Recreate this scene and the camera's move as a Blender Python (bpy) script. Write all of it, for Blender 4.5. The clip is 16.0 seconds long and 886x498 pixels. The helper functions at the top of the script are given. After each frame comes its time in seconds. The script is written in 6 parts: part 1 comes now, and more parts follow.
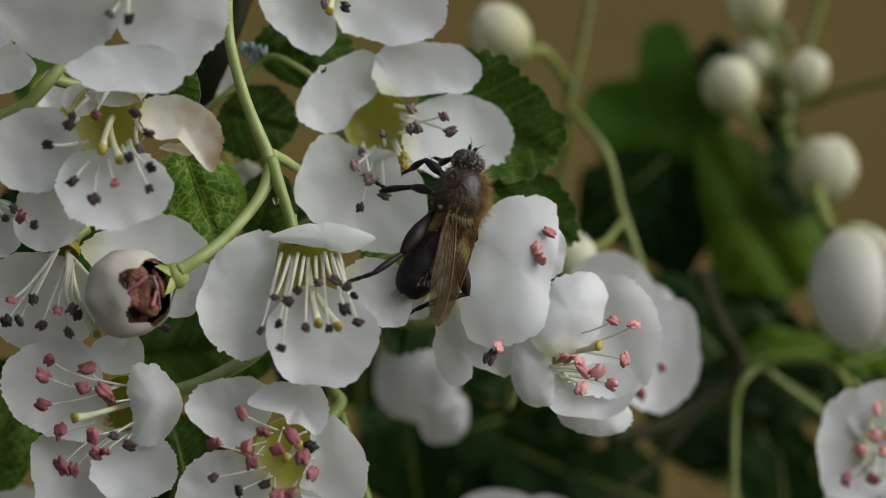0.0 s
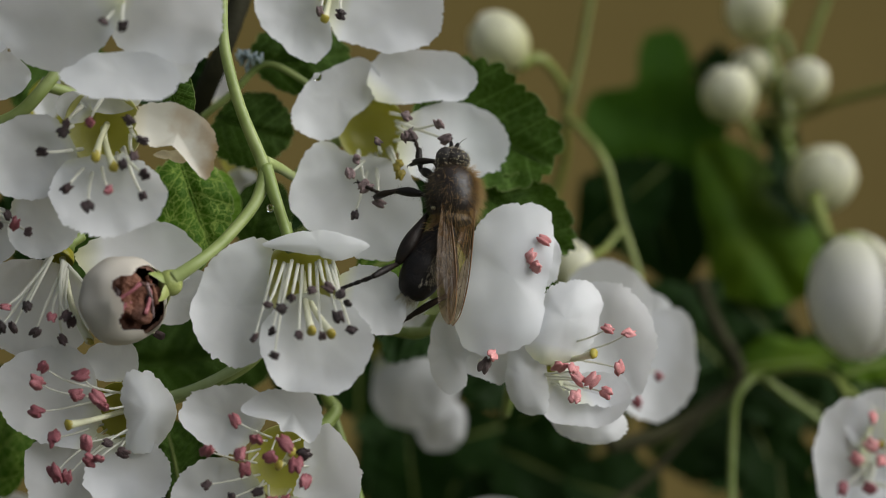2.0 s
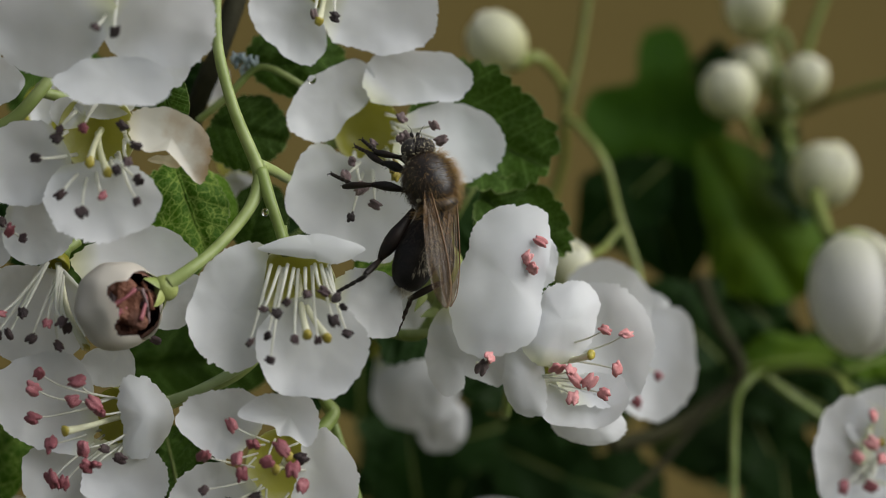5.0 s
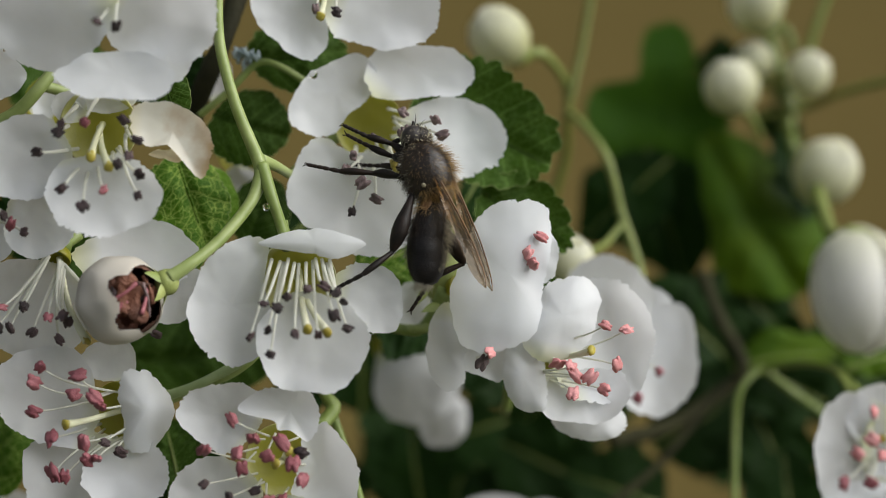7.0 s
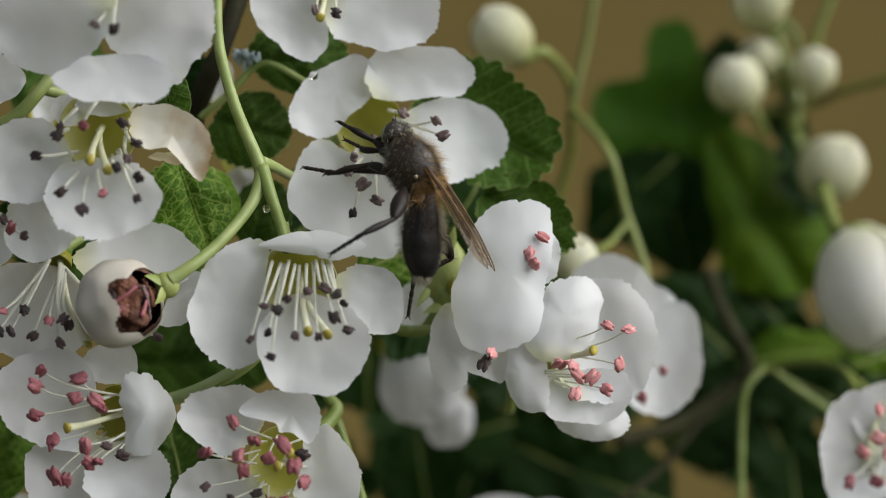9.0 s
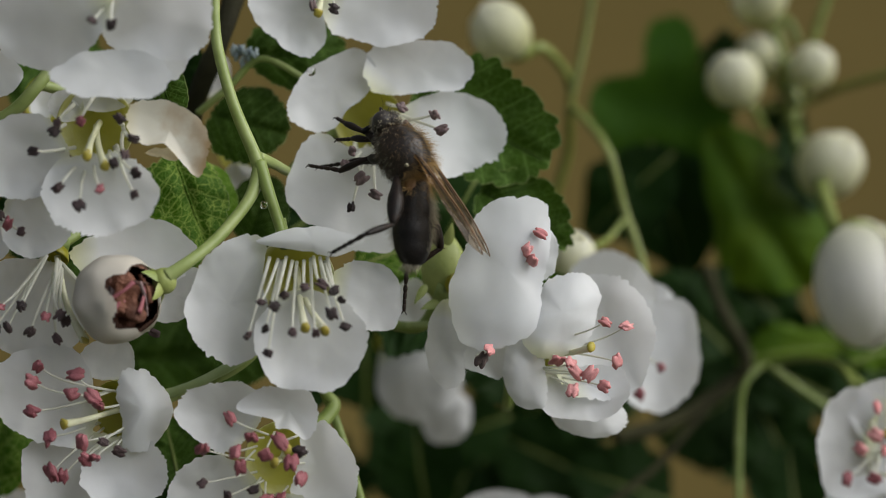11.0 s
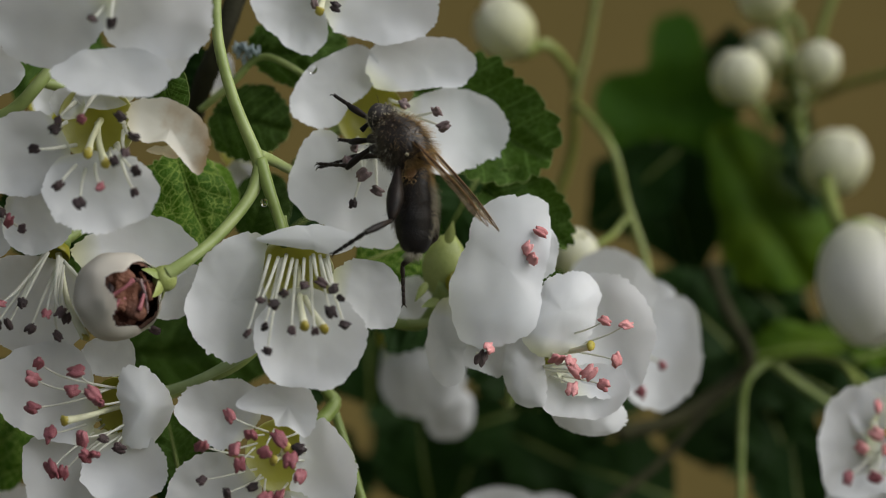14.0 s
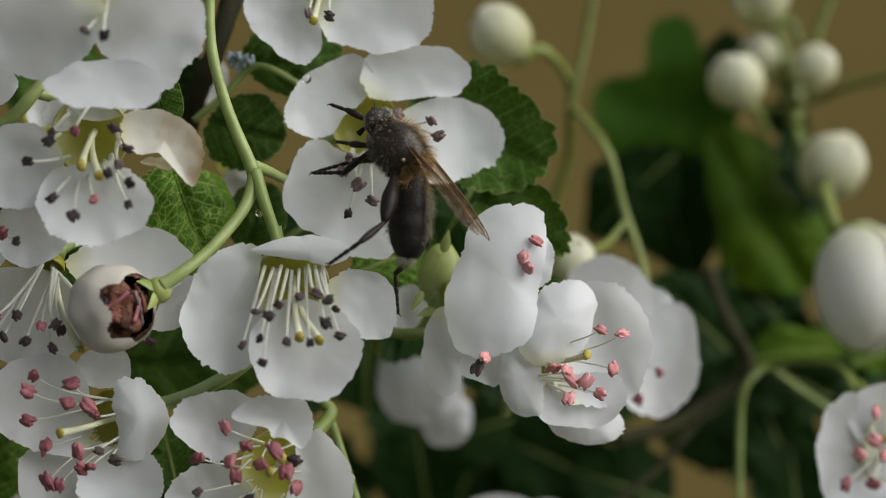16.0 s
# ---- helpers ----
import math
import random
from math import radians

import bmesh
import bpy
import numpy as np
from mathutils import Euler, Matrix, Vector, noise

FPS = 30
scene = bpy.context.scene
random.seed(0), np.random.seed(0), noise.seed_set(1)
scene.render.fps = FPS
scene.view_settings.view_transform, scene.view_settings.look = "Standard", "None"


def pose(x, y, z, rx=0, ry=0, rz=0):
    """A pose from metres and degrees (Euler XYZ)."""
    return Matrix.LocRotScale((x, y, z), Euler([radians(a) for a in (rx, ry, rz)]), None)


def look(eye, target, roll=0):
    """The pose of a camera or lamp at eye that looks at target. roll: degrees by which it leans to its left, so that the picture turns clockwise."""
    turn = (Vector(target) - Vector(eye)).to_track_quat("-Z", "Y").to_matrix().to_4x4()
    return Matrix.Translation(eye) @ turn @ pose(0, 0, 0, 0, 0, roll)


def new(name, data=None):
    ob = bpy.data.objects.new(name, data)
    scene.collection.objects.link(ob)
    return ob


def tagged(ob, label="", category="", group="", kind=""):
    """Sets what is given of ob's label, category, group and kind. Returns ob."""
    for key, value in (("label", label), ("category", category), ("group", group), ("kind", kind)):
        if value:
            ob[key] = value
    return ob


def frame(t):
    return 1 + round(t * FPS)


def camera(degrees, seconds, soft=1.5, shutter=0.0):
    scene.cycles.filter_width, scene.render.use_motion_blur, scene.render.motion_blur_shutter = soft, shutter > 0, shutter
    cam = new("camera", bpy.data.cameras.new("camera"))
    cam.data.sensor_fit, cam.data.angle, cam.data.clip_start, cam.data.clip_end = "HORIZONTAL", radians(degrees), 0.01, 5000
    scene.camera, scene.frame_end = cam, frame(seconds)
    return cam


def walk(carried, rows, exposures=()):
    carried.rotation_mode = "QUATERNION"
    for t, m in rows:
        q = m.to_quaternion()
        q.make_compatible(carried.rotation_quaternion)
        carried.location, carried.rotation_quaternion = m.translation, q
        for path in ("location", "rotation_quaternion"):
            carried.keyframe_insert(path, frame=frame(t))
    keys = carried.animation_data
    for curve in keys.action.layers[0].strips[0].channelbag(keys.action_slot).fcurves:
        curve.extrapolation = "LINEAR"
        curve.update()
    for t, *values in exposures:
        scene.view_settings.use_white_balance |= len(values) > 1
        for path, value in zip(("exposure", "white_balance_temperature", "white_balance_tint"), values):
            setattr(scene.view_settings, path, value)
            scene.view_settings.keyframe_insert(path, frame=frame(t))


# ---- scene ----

MM = 0.001          # all sizes below are in millimetres and turned to metres here
TAU = 2 * math.pi


def V(p):
    return Vector(p) * MM


# the camera, held in the hand about sixteen centimetres from the blossom
cam = camera(24.87, 16.0, soft=0.8)
cam.data.dof.use_dof = True
cam.data.dof.focus_distance = 152 * MM
cam.data.dof.aperture_fstop = 19.0


def held(x, y, z, tilt, pan, lean):
    turn = Euler((radians(90), 0, 0)).to_matrix() @ Euler((tilt * MM, 0, 0)).to_matrix() \
        @ Euler((0, pan * MM, 0)).to_matrix() @ Euler((0, 0, lean * MM)).to_matrix()
    return Matrix.Translation(V((x, y, z))) @ turn.to_4x4()


# seconds, place in millimetres, tilt, pan and lean in thousandths of a radian
walk(cam, [(t, held(*row)) for t, *row in [
    (0.0, 0.000, -160.001, 0.000, 0.00, -0.00, 0.00),
    (0.5, 0.210, -160.099, 0.251, 5.69, 1.41, 1.45),
    (1.0, 0.431, -159.836, -0.138, 8.12, 1.85, 1.03),
    (1.5, 0.869, -159.891, -0.142, 6.06, 4.60, 1.55),
    (2.0, 1.298, -159.912, -0.070, 4.32, 5.72, 1.82),
    (2.5, 1.359, -159.795, 0.189, 1.81, 5.46, -1.74),
    (3.0, 1.106, -159.403, -0.049, 2.01, 5.24, -3.51),
    (3.5, 1.812, -159.672, 0.943, -2.53, 10.67, -6.15),
    (4.0, 2.150, -159.643, 0.778, 1.03, 10.96, -7.53),
    (6.5, 2.821, -159.436, 0.658, -1.38, 13.66, -4.79),
    (7.0, 2.929, -159.662, 0.682, -1.87, 14.82, -3.84),
    (7.5, 3.275, -159.555, 0.440, 0.03, 18.17, -4.21),
    (8.0, 3.339, -159.693, 0.883, -2.90, 19.12, -2.82),
    (8.5, 3.822, -159.552, 1.101, -4.62, 22.39, -7.36),
    (9.0, 4.206, -159.315, 0.877, -2.76, 23.69, -10.43),
    (11.5, 4.275, -159.084, 1.123, -6.29, 23.08, -8.17),
    (12.0, 4.747, -159.055, 1.149, -6.34, 25.35, -7.31),
    (12.5, 4.825, -159.125, 1.127, -7.41, 26.91, -6.40),
    (13.0, 4.798, -159.137, 1.159, -8.19, 27.01, -5.29),
    (13.5, 5.149, -159.158, 1.073, -7.72, 28.79, -4.05),
    (14.0, 5.478, -159.302, 1.672, -10.64, 30.93, -5.18),
    (14.5, 5.553, -159.118, 1.782, -10.25, 30.64, -9.64),
    (15.0, 5.638, -158.864, 2.331, -11.79, 31.02, -11.03),
    (15.5, 5.949, -158.993, 2.182, -9.77, 32.19, -12.55),
    (16.0, 6.018, -158.943, 2.767, -13.11, 32.18, -10.71),
]], exposures=[(0.0, -0.14), (0.5, -0.11), (1.0, -0.02), (1.5, -0.03), (2.0, -0.05), (2.5, -0.03), (3.0, 0.23), (3.5, 0.04), (4.0, -0.08), (6.5, 0.07), (7.0, 0.26), (8.0, 0.08), (8.5, 0.05), (9.0, 0.20), (12.0, -0.11), (12.5, -0.11), (14.0, -0.11), (14.5, -0.25), (16.0, 0.05)])

# overcast daylight from the upper right
world = bpy.data.worlds.new("sky")
scene.world = world
world.use_nodes = True
sky = world.node_tree.nodes.new("ShaderNodeTexSky")
sky.sky_type, sky.sun_disc = "NISHITA", False
sky.sun_elevation, sky.sun_rotation = radians(33), radians(66)
sky.air_density, sky.dust_density, sky.ozone_density = 1.0, 4.0, 1.0
back = world.node_tree.nodes["Background"]
cloud = world.node_tree.nodes.new("ShaderNodeHueSaturation")     # an overcast, nearly grey sky
cloud.inputs["Saturation"].default_value = 0.45
world.node_tree.links.new(sky.outputs[0], cloud.inputs["Color"])
world.node_tree.links.new(cloud.outputs[0], back.inputs[0])
back.inputs[1].default_value = 0.105
sun = new("sun", bpy.data.lights.new("sun", "SUN"))
sun.data.energy, sun.data.angle, sun.data.color = 3.3, radians(58), (1.0, 0.995, 0.975)
sun.matrix_world = look((1.0, -0.45, 0.70), (0, 0, 0))


# ---- materials ----
class Mat:
    """A node material with a few short ways to add nodes."""

    def __init__(self, name):
        self.m = bpy.data.materials.new(name)
        self.m.use_nodes = True
        self.t = self.m.node_tree
        self.t.nodes.clear()
        self.out = self.n("ShaderNodeOutputMaterial")

    def n(self, kind, **sets):
        node = self.t.nodes.new(kind)
        for key, value in sets.items():
            if key in ("noise_scale", "detail", "rough"):
                node.inputs[{"noise_scale": "Scale", "detail": "Detail", "rough": "Roughness"}[key]].default_value = value
        return node

    def put(self, a, b):
        self.t.links.new(a, b)

    def coords(self):
        return self.n("ShaderNodeTexCoord").outputs["Object"]

    def uv(self):
        return self.n("ShaderNodeTexCoord").outputs["UV"]

    def noise(self, where, scale, detail=4.0, rough=0.55):
        node = self.n("ShaderNodeTexNoise", noise_scale=scale, detail=detail, rough=rough)
        self.put(where, node.inputs["Vector"])
        return node.outputs["Fac"]

    def voronoi(self, where, scale):
        node = self.t.nodes.new("ShaderNodeTexVoronoi")
        node.feature = "DISTANCE_TO_EDGE"
        node.inputs["Scale"].default_value = scale
        self.put(where, node.inputs["Vector"])
        return node.outputs["Distance"]

    def ramp(self, fac, *stops):
        node = self.n("ShaderNodeValToRGB")
        e = node.color_ramp.elements
        while len(e) < len(stops):
            e.new(0.5)
        for el, (pos, col) in zip(e, stops):
            el.position, el.color = pos, (*col, 1) if len(col) == 3 else col
        self.put(fac, node.inputs[0])
        return node.outputs[0]

    def math(self, op, a, b=None):
        node = self.n("ShaderNodeMath")
        node.operation = op
        for k, v in enumerate((a, b)):
            if v is None:
                continue
            if isinstance(v, (int, float)):
                node.inputs[k].default_value = v
            else:
                self.put(v, node.inputs[k])
        return node.outputs[0]

    def mix(self, fac, a, b, mode="MIX"):
        node = self.n("ShaderNodeMix")
        node.data_type, node.blend_type = "RGBA", mode
        for k, v in ((0, fac), (6, a), (7, b)):
            if isinstance(v, (int, float)):
                node.inputs[k].default_value = v
            elif isinstance(v, tuple):
                node.inputs[k].default_value = (*v, 1)
            else:
                self.put(v, node.inputs[k])
        return node.outputs[2]

    def bump(self, height, strength, distance):
        node = self.n("ShaderNodeBump")
        node.inputs["Strength"].default_value = strength
        node.inputs["Distance"].default_value = distance * MM
        self.put(height, node.inputs["Height"])
        return node.outputs[0]

    def bsdf(self, colour, rough=0.5, normal=None, **other):
        node = self.n("ShaderNodeBsdfPrincipled")
        for key, value in (("Base Color", colour), ("Roughness", rough), *((k.replace("_", " "), v) for k, v in other.items())):
            if isinstance(value, (int, float)):
                node.inputs[key].default_value = value
            elif isinstance(value, tuple):
                node.inputs[key].default_value = (*value, 1)
            else:
                self.put(value, node.inputs[key])
        if normal:
            self.put(normal, node.inputs["Normal"])
        return node.outputs[0]

    def thin(self, surface, colour, share, normal=None):
        """Let a share of the light through a thin blade."""
        through_it = self.n("ShaderNodeBsdfTranslucent")
        if isinstance(colour, tuple):
            through_it.inputs[0].default_value = (*colour, 1)
        else:
            self.put(colour, through_it.inputs[0])
        if normal:
            self.put(normal, through_it.inputs["Normal"])
        both = self.n("ShaderNodeMixShader")
        both.inputs[0].default_value = share
        self.put(surface, both.inputs[1])
        self.put(through_it.outputs[0], both.inputs[2])
        return both.outputs[0]

    def done(self, surface):
        self.put(surface, self.out.inputs[0])
        return self.m


def petal_material(name, tint=(0.862, 0.873, 0.890), base=(0.76, 0.77, 0.48), brown=0.0, reach_up=0.23):
    k = Mat(name)
    uv, ob = k.uv(), k.coords()
    sep = k.n("ShaderNodeSeparateXYZ")
    k.put(uv, sep.inputs[0])
    stretch = k.n("ShaderNodeMapping")
    stretch.inputs["Scale"].default_value = (15, 2.2, 1)
    k.put(uv, stretch.inputs[0])
    veins = k.noise(stretch.outputs[0], 1.0, 3)
    cloud = k.noise(ob, 260, 4)
    grain = k.noise(ob, 2600, 3)
    colour = k.mix(k.ramp(cloud, (0.35, (0, 0, 0)), (0.75, (1, 1, 1))), tint, tuple(c * 0.93 for c in tint))
    foot = k.ramp(sep.outputs[1], (0.0, (1, 1, 1)), (reach_up, (0, 0, 0)))
    colour = k.mix(foot, colour, base)
    if brown:
        edge = k.math("ADD", sep.outputs[1], k.math("MULTIPLY", k.math("SUBTRACT", cloud, 0.5), 0.9))
        wilt = k.ramp(edge, (0.56, (0, 0, 0)), (0.86, (brown, brown, brown)))
        colour = k.mix(wilt, colour, (0.50, 0.33, 0.16))
    normal = k.bump(k.math("ADD", veins, k.math("MULTIPLY", grain, 0.25)), 0.16, 0.05)
    face = k.bsdf(colour, 0.42, normal, Specular_IOR_Level=0.45, Sheen_Weight=0.06)
    return k.done(k.thin(face, colour, 0.47, normal))


def leaf_material(name, dark, light, vein, shine=0.5, gloss=0.2, share=0.22, web=0.6):
    k = Mat(name)
    uv, ob = k.uv(), k.coords()
    sep = k.n("ShaderNodeSeparateXYZ")
    k.put(uv, sep.inputs[0])
    side = k.math("ABSOLUTE", k.math("SUBTRACT", sep.outputs[0], 0.5))
    wob = k.math("MULTIPLY", k.math("SUBTRACT", k.noise(ob, 300, 2), 0.5), 0.05)
    run = k.math("FRACT", k.math("MULTIPLY", k.math("ADD", k.math("SUBTRACT", sep.outputs[1], k.math("MULTIPLY", side, 0.75)), wob), 6.0))
    rib = k.math("ABSOLUTE", k.math("SUBTRACT", run, 0.5))
    ribs = k.ramp(rib, (0.0, (1, 1, 1)), (0.045, (0, 0, 0)))
    mid = k.ramp(side, (0.0, (1, 1, 1)), (0.022, (0, 0, 0)))
    shift = k.n("ShaderNodeTexNoise", noise_scale=700, detail=3)
    k.put(ob, shift.inputs["Vector"])
    warp = k.n("ShaderNodeVectorMath")
    warp.operation = "MULTIPLY_ADD"
    warp.inputs[1].default_value = (0.0011, 0.0011, 0.0011)
    k.put(shift.outputs["Color"], warp.inputs[0])
    k.put(ob, warp.inputs[2])
    coarse = k.ramp(k.voronoi(warp.outputs[0], 1250), (0.0, (1, 1, 1)), (0.065, (0, 0, 0)))
    fine = k.ramp(k.voronoi(warp.outputs[0], 3000), (0.0, (0.40, 0.40, 0.40)), (0.09, (0, 0, 0)))
    net = k.math("MAXIMUM", coarse, fine)
    lines = k.math("MAXIMUM", k.math("MAXIMUM", mid, ribs), k.math("MULTIPLY", net, web))
    patch = k.noise(ob, 160, 4)
    colour = k.mix(k.ramp(patch, (0.35, (0, 0, 0)), (0.7, (1, 1, 1))), dark, light)
    colour = k.mix(k.math("MULTIPLY", lines, 0.85), colour, vein)
    normal = k.bump(k.math("SUBTRACT", k.noise(ob, 900, 2), lines), 0.45, 0.12)
    face = k.bsdf(colour, shine, normal, Specular_IOR_Level=gloss)
    return k.done(k.thin(face, light, share, normal))


def plain_material(name, a, b, scale, rough=0.5, bump=0.3, depth=0.05, **other):
    k = Mat(name)
    ob = k.coords()
    coarse = k.noise(ob, scale, 4)
    fine = k.noise(ob, scale * 7, 3)
    rand = k.n("ShaderNodeObjectInfo").outputs["Random"]
    shade = k.math("ADD", k.math("MULTIPLY", coarse, 0.8), k.math("MULTIPLY", k.math("SUBTRACT", rand, 0.5), 0.35))
    colour = k.mix(k.ramp(shade, (0.25, (0, 0, 0)), (0.65, (1, 1, 1))), a, b)
    return k.done(k.bsdf(colour, rough, k.bump(k.math("ADD", fine, coarse), bump, depth), **other))


PETAL = petal_material("white_petal")
# the white petal again, with shade put into a slightly duller, bluer colour
PETAL_SHADED = petal_material("shaded_white_petal", (0.838, 0.852, 0.875), (0.72, 0.74, 0.42))
PETAL_WILT = petal_material("wilting_petal", (0.85, 0.82, 0.73), (0.75, 0.66, 0.40), 0.9)
PETAL_BUD = petal_material("bud_petal", (0.87, 0.86, 0.71), (0.54, 0.55, 0.19), 0.0, 0.85)
PETAL_LATE = petal_material("opening_bud_petal", (0.86, 0.85, 0.80), (0.74, 0.74, 0.52), 0.0, 0.5)
PETAL_CREAM = petal_material("cream_bud_petal", (0.84, 0.79, 0.69), (0.74, 0.66, 0.46))
PETAL_SHRED = petal_material("browned_petal_shred", (0.80, 0.70, 0.50), (0.70, 0.52, 0.26), 0.6)
PETAL_CLEAN = petal_material("clean_white_petal", (0.842, 0.857, 0.880), (0.82, 0.83, 0.76))
LEAF = leaf_material("leaf_green", (0.021, 0.050, 0.003), (0.040, 0.090, 0.005), (0.16, 0.26, 0.06), 0.55, 0.10, 0.24)
LEAF_BRIGHT = leaf_material("young_leaf_green", (0.030, 0.092, 0.003), (0.056, 0.142, 0.004), (0.36, 0.48, 0.10), 0.5, 0.12, 0.28, 1.0)
# light is put into this paler leaf colour, for a leaf that is lit
LEAF_LIT = leaf_material("lit_leaf_green", (0.060, 0.150, 0.004), (0.110, 0.230, 0.010), (0.26, 0.40, 0.07), 0.5, 0.12, 0.32, 0.8)
LEAF_FRESH = leaf_material("fresh_leaf_behind", (0.040, 0.092, 0.002), (0.085, 0.145, 0.003), (0.055, 0.11, 0.008), 0.6, 0.12, 0.22)
LEAF_ROUND = leaf_material("deep_leaf_green", (0.022, 0.066, 0.001), (0.040, 0.104, 0.001), (0.022, 0.068, 0.002), 0.6, 0.10, 0.14)
# near-black copy of the leaf green; the hedge's shade is in its colour
LEAF_SHADED = leaf_material("shaded_leaf_green", (0.007, 0.022, 0.002), (0.013, 0.040, 0.003), (0.012, 0.038, 0.004), 0.6, 0.12, 0.10)
STEM = plain_material("green_stalk", (0.17, 0.23, 0.05), (0.32, 0.38, 0.14), 420, 0.45, 0.3, 0.05, Subsurface_Weight=0.0)
STEM_PALE = plain_material("waxy_pale_stalk", (0.30, 0.38, 0.17), (0.44, 0.52, 0.28), 420, 0.5)
STEM_OLIVE = plain_material("olive_stalk", (0.095, 0.115, 0.010), (0.150, 0.165, 0.018), 420, 0.55)
STEM_FAR = plain_material("pale_stalk", (0.13, 0.17, 0.03), (0.21, 0.25, 0.06), 420, 0.5)
TWIG = plain_material("brown_twig", (0.020, 0.019, 0.008), (0.050, 0.049, 0.020), 300, 0.8, 0.6, 0.2, Specular_IOR_Level=0.2)


def cup_material():
    k = Mat("nectar_cup")
    ob = k.coords()
    tone = k.noise(ob, 500, 4)
    far_out = k.n("ShaderNodeVectorMath")
    far_out.operation = "LENGTH"
    k.put(ob, far_out.inputs[0])
    ring = k.math("ADD", k.math("MULTIPLY", far_out.outputs["Value"], 290), k.math("MULTIPLY", k.math("SUBTRACT", tone, 0.5), 0.25))
    colour = k.ramp(ring, (0.15, (0.25, 0.23, 0.012)), (0.48, (0.40, 0.38, 0.030)), (0.74, (0.52, 0.50, 0.09)), (0.92, (0.74, 0.74, 0.46)))
    normal = k.bump(k.noise(ob, 2500, 3), 0.4, 0.05)
    return k.done(k.thin(k.bsdf(colour, 0.35, normal), colour, 0.35, normal))


CUP = cup_material()
CALYX = plain_material("calyx_green", (0.19, 0.24, 0.055), (0.32, 0.36, 0.11), 500, 0.5, 0.4, 0.08)


def filament_material():
    k = Mat("filament_white")
    colour = k.mix(k.noise(k.coords(), 700, 3), (0.75, 0.75, 0.66), (0.82, 0.82, 0.75))
    return k.done(k.thin(k.bsdf(colour, 0.4), colour, 0.5))


FILAMENT = filament_material()
STYLE = plain_material("style_green", (0.64, 0.64, 0.42), (0.79, 0.78, 0.60), 700, 0.45, 0.2)
OLIVE = plain_material("stigma_olive", (0.30, 0.24, 0.03), (0.48, 0.40, 0.06), 800, 0.5, 0.4)
ANTHER_DARK = plain_material("spent_anther", (0.020, 0.012, 0.012), (0.085, 0.050, 0.050), 1400, 0.65, 0.8, 0.12)
ANTHER_PLUM = plain_material("plum_anther", (0.22, 0.058, 0.07), (0.38, 0.13, 0.145), 1400, 0.55, 0.6, 0.10)
ANTHER_PINK = plain_material("pink_anther", (0.55, 0.19, 0.19), (0.72, 0.33, 0.32), 1400, 0.5, 0.5, 0.10)
ANTHER_GREY = plain_material("dusky_anther", (0.10, 0.07, 0.065), (0.36, 0.25, 0.25), 2200, 0.6, 0.8, 0.12)
BROWN = plain_material("withered_brown", (0.040, 0.014, 0.009), (0.18, 0.066, 0.034), 420, 0.7, 0.9, 0.3)


def wall_material():
    k = Mat("brown_render")
    ob = k.coords()
    a, b = k.noise(ob, 2.2, 4), k.noise(ob, 60, 5)
    colour = k.mix(k.ramp(a, (0.35, (0, 0, 0)), (0.65, (1, 1, 1))), (0.158, 0.112, 0.026), (0.204, 0.148, 0.037))
    colour = k.mix(k.math("MULTIPLY", b, 0.25), colour, (0.135, 0.088, 0.024))
    return k.done(k.bsdf(colour, 0.9, k.bump(b, 0.5, 2.0)))


def soil_material():
    k = Mat("soil_and_grass")
    ob = k.coords()
    a, b = k.noise(ob, 1.3, 5), k.noise(ob, 35, 6)
    colour = k.mix(k.ramp(a, (0.4, (0, 0, 0)), (0.6, (1, 1, 1))), (0.05, 0.04, 0.025), (0.04, 0.07, 0.02))
    colour = k.mix(k.math("MULTIPLY", b, 0.5), colour, (0.09, 0.075, 0.05))
    return k.done(k.bsdf(colour, 0.95, k.bump(b, 0.8, 20)))


def dew_material():
    k = Mat("water_drop")
    return k.done(k.bsdf((1, 1, 1), 0.0, None, Transmission_Weight=1.0, IOR=1.33))


WALL, SOIL, DEW = wall_material(), soil_material(), dew_material()


# ---- shapes ----
def mesh_of(bm, name, material, smooth=True):
    me = bpy.data.meshes.new(name)
    bm.normal_update()
    bm.to_mesh(me)
    bm.free()
    me.materials.append(material)
    if smooth:
        me.polygons.foreach_set("use_smooth", [True] * len(me.polygons))
    return me


def part(name, bm, material, parent=None, label=""):
    """Link a bmesh as one mesh object under a thing or a part."""
    ob = new(name, mesh_of(bm, name, material))
    if parent:
        ob.parent = parent
        ob.matrix_parent_inverse = Matrix.Identity(4)
        above = root_place(parent)
        for v in ob.data.vertices:
            v.co = above.inverted() @ v.co
    return tagged(ob, label)


def root_place(ob):
    m = ob.matrix_basis.copy()
    while ob.parent:
        ob = ob.parent
        m = ob.matrix_basis @ m
    return m


def thing(name, place, label, category, group=""):
    ob = new(name)
    ob.empty_display_size = 2 * MM
    ob.matrix_basis = Matrix.Translation(V(place))
    return tagged(ob, label, category, group)


def axes(along, face):
    """Columns: across, along, facing."""
    y = Vector(along).normalized()
    z = Vector(face)
    z = (z - y * z.dot(y))
    if z.length < 1e-6:
        z = y.orthogonal()
    z.normalize()
    return y.cross(z), y, z


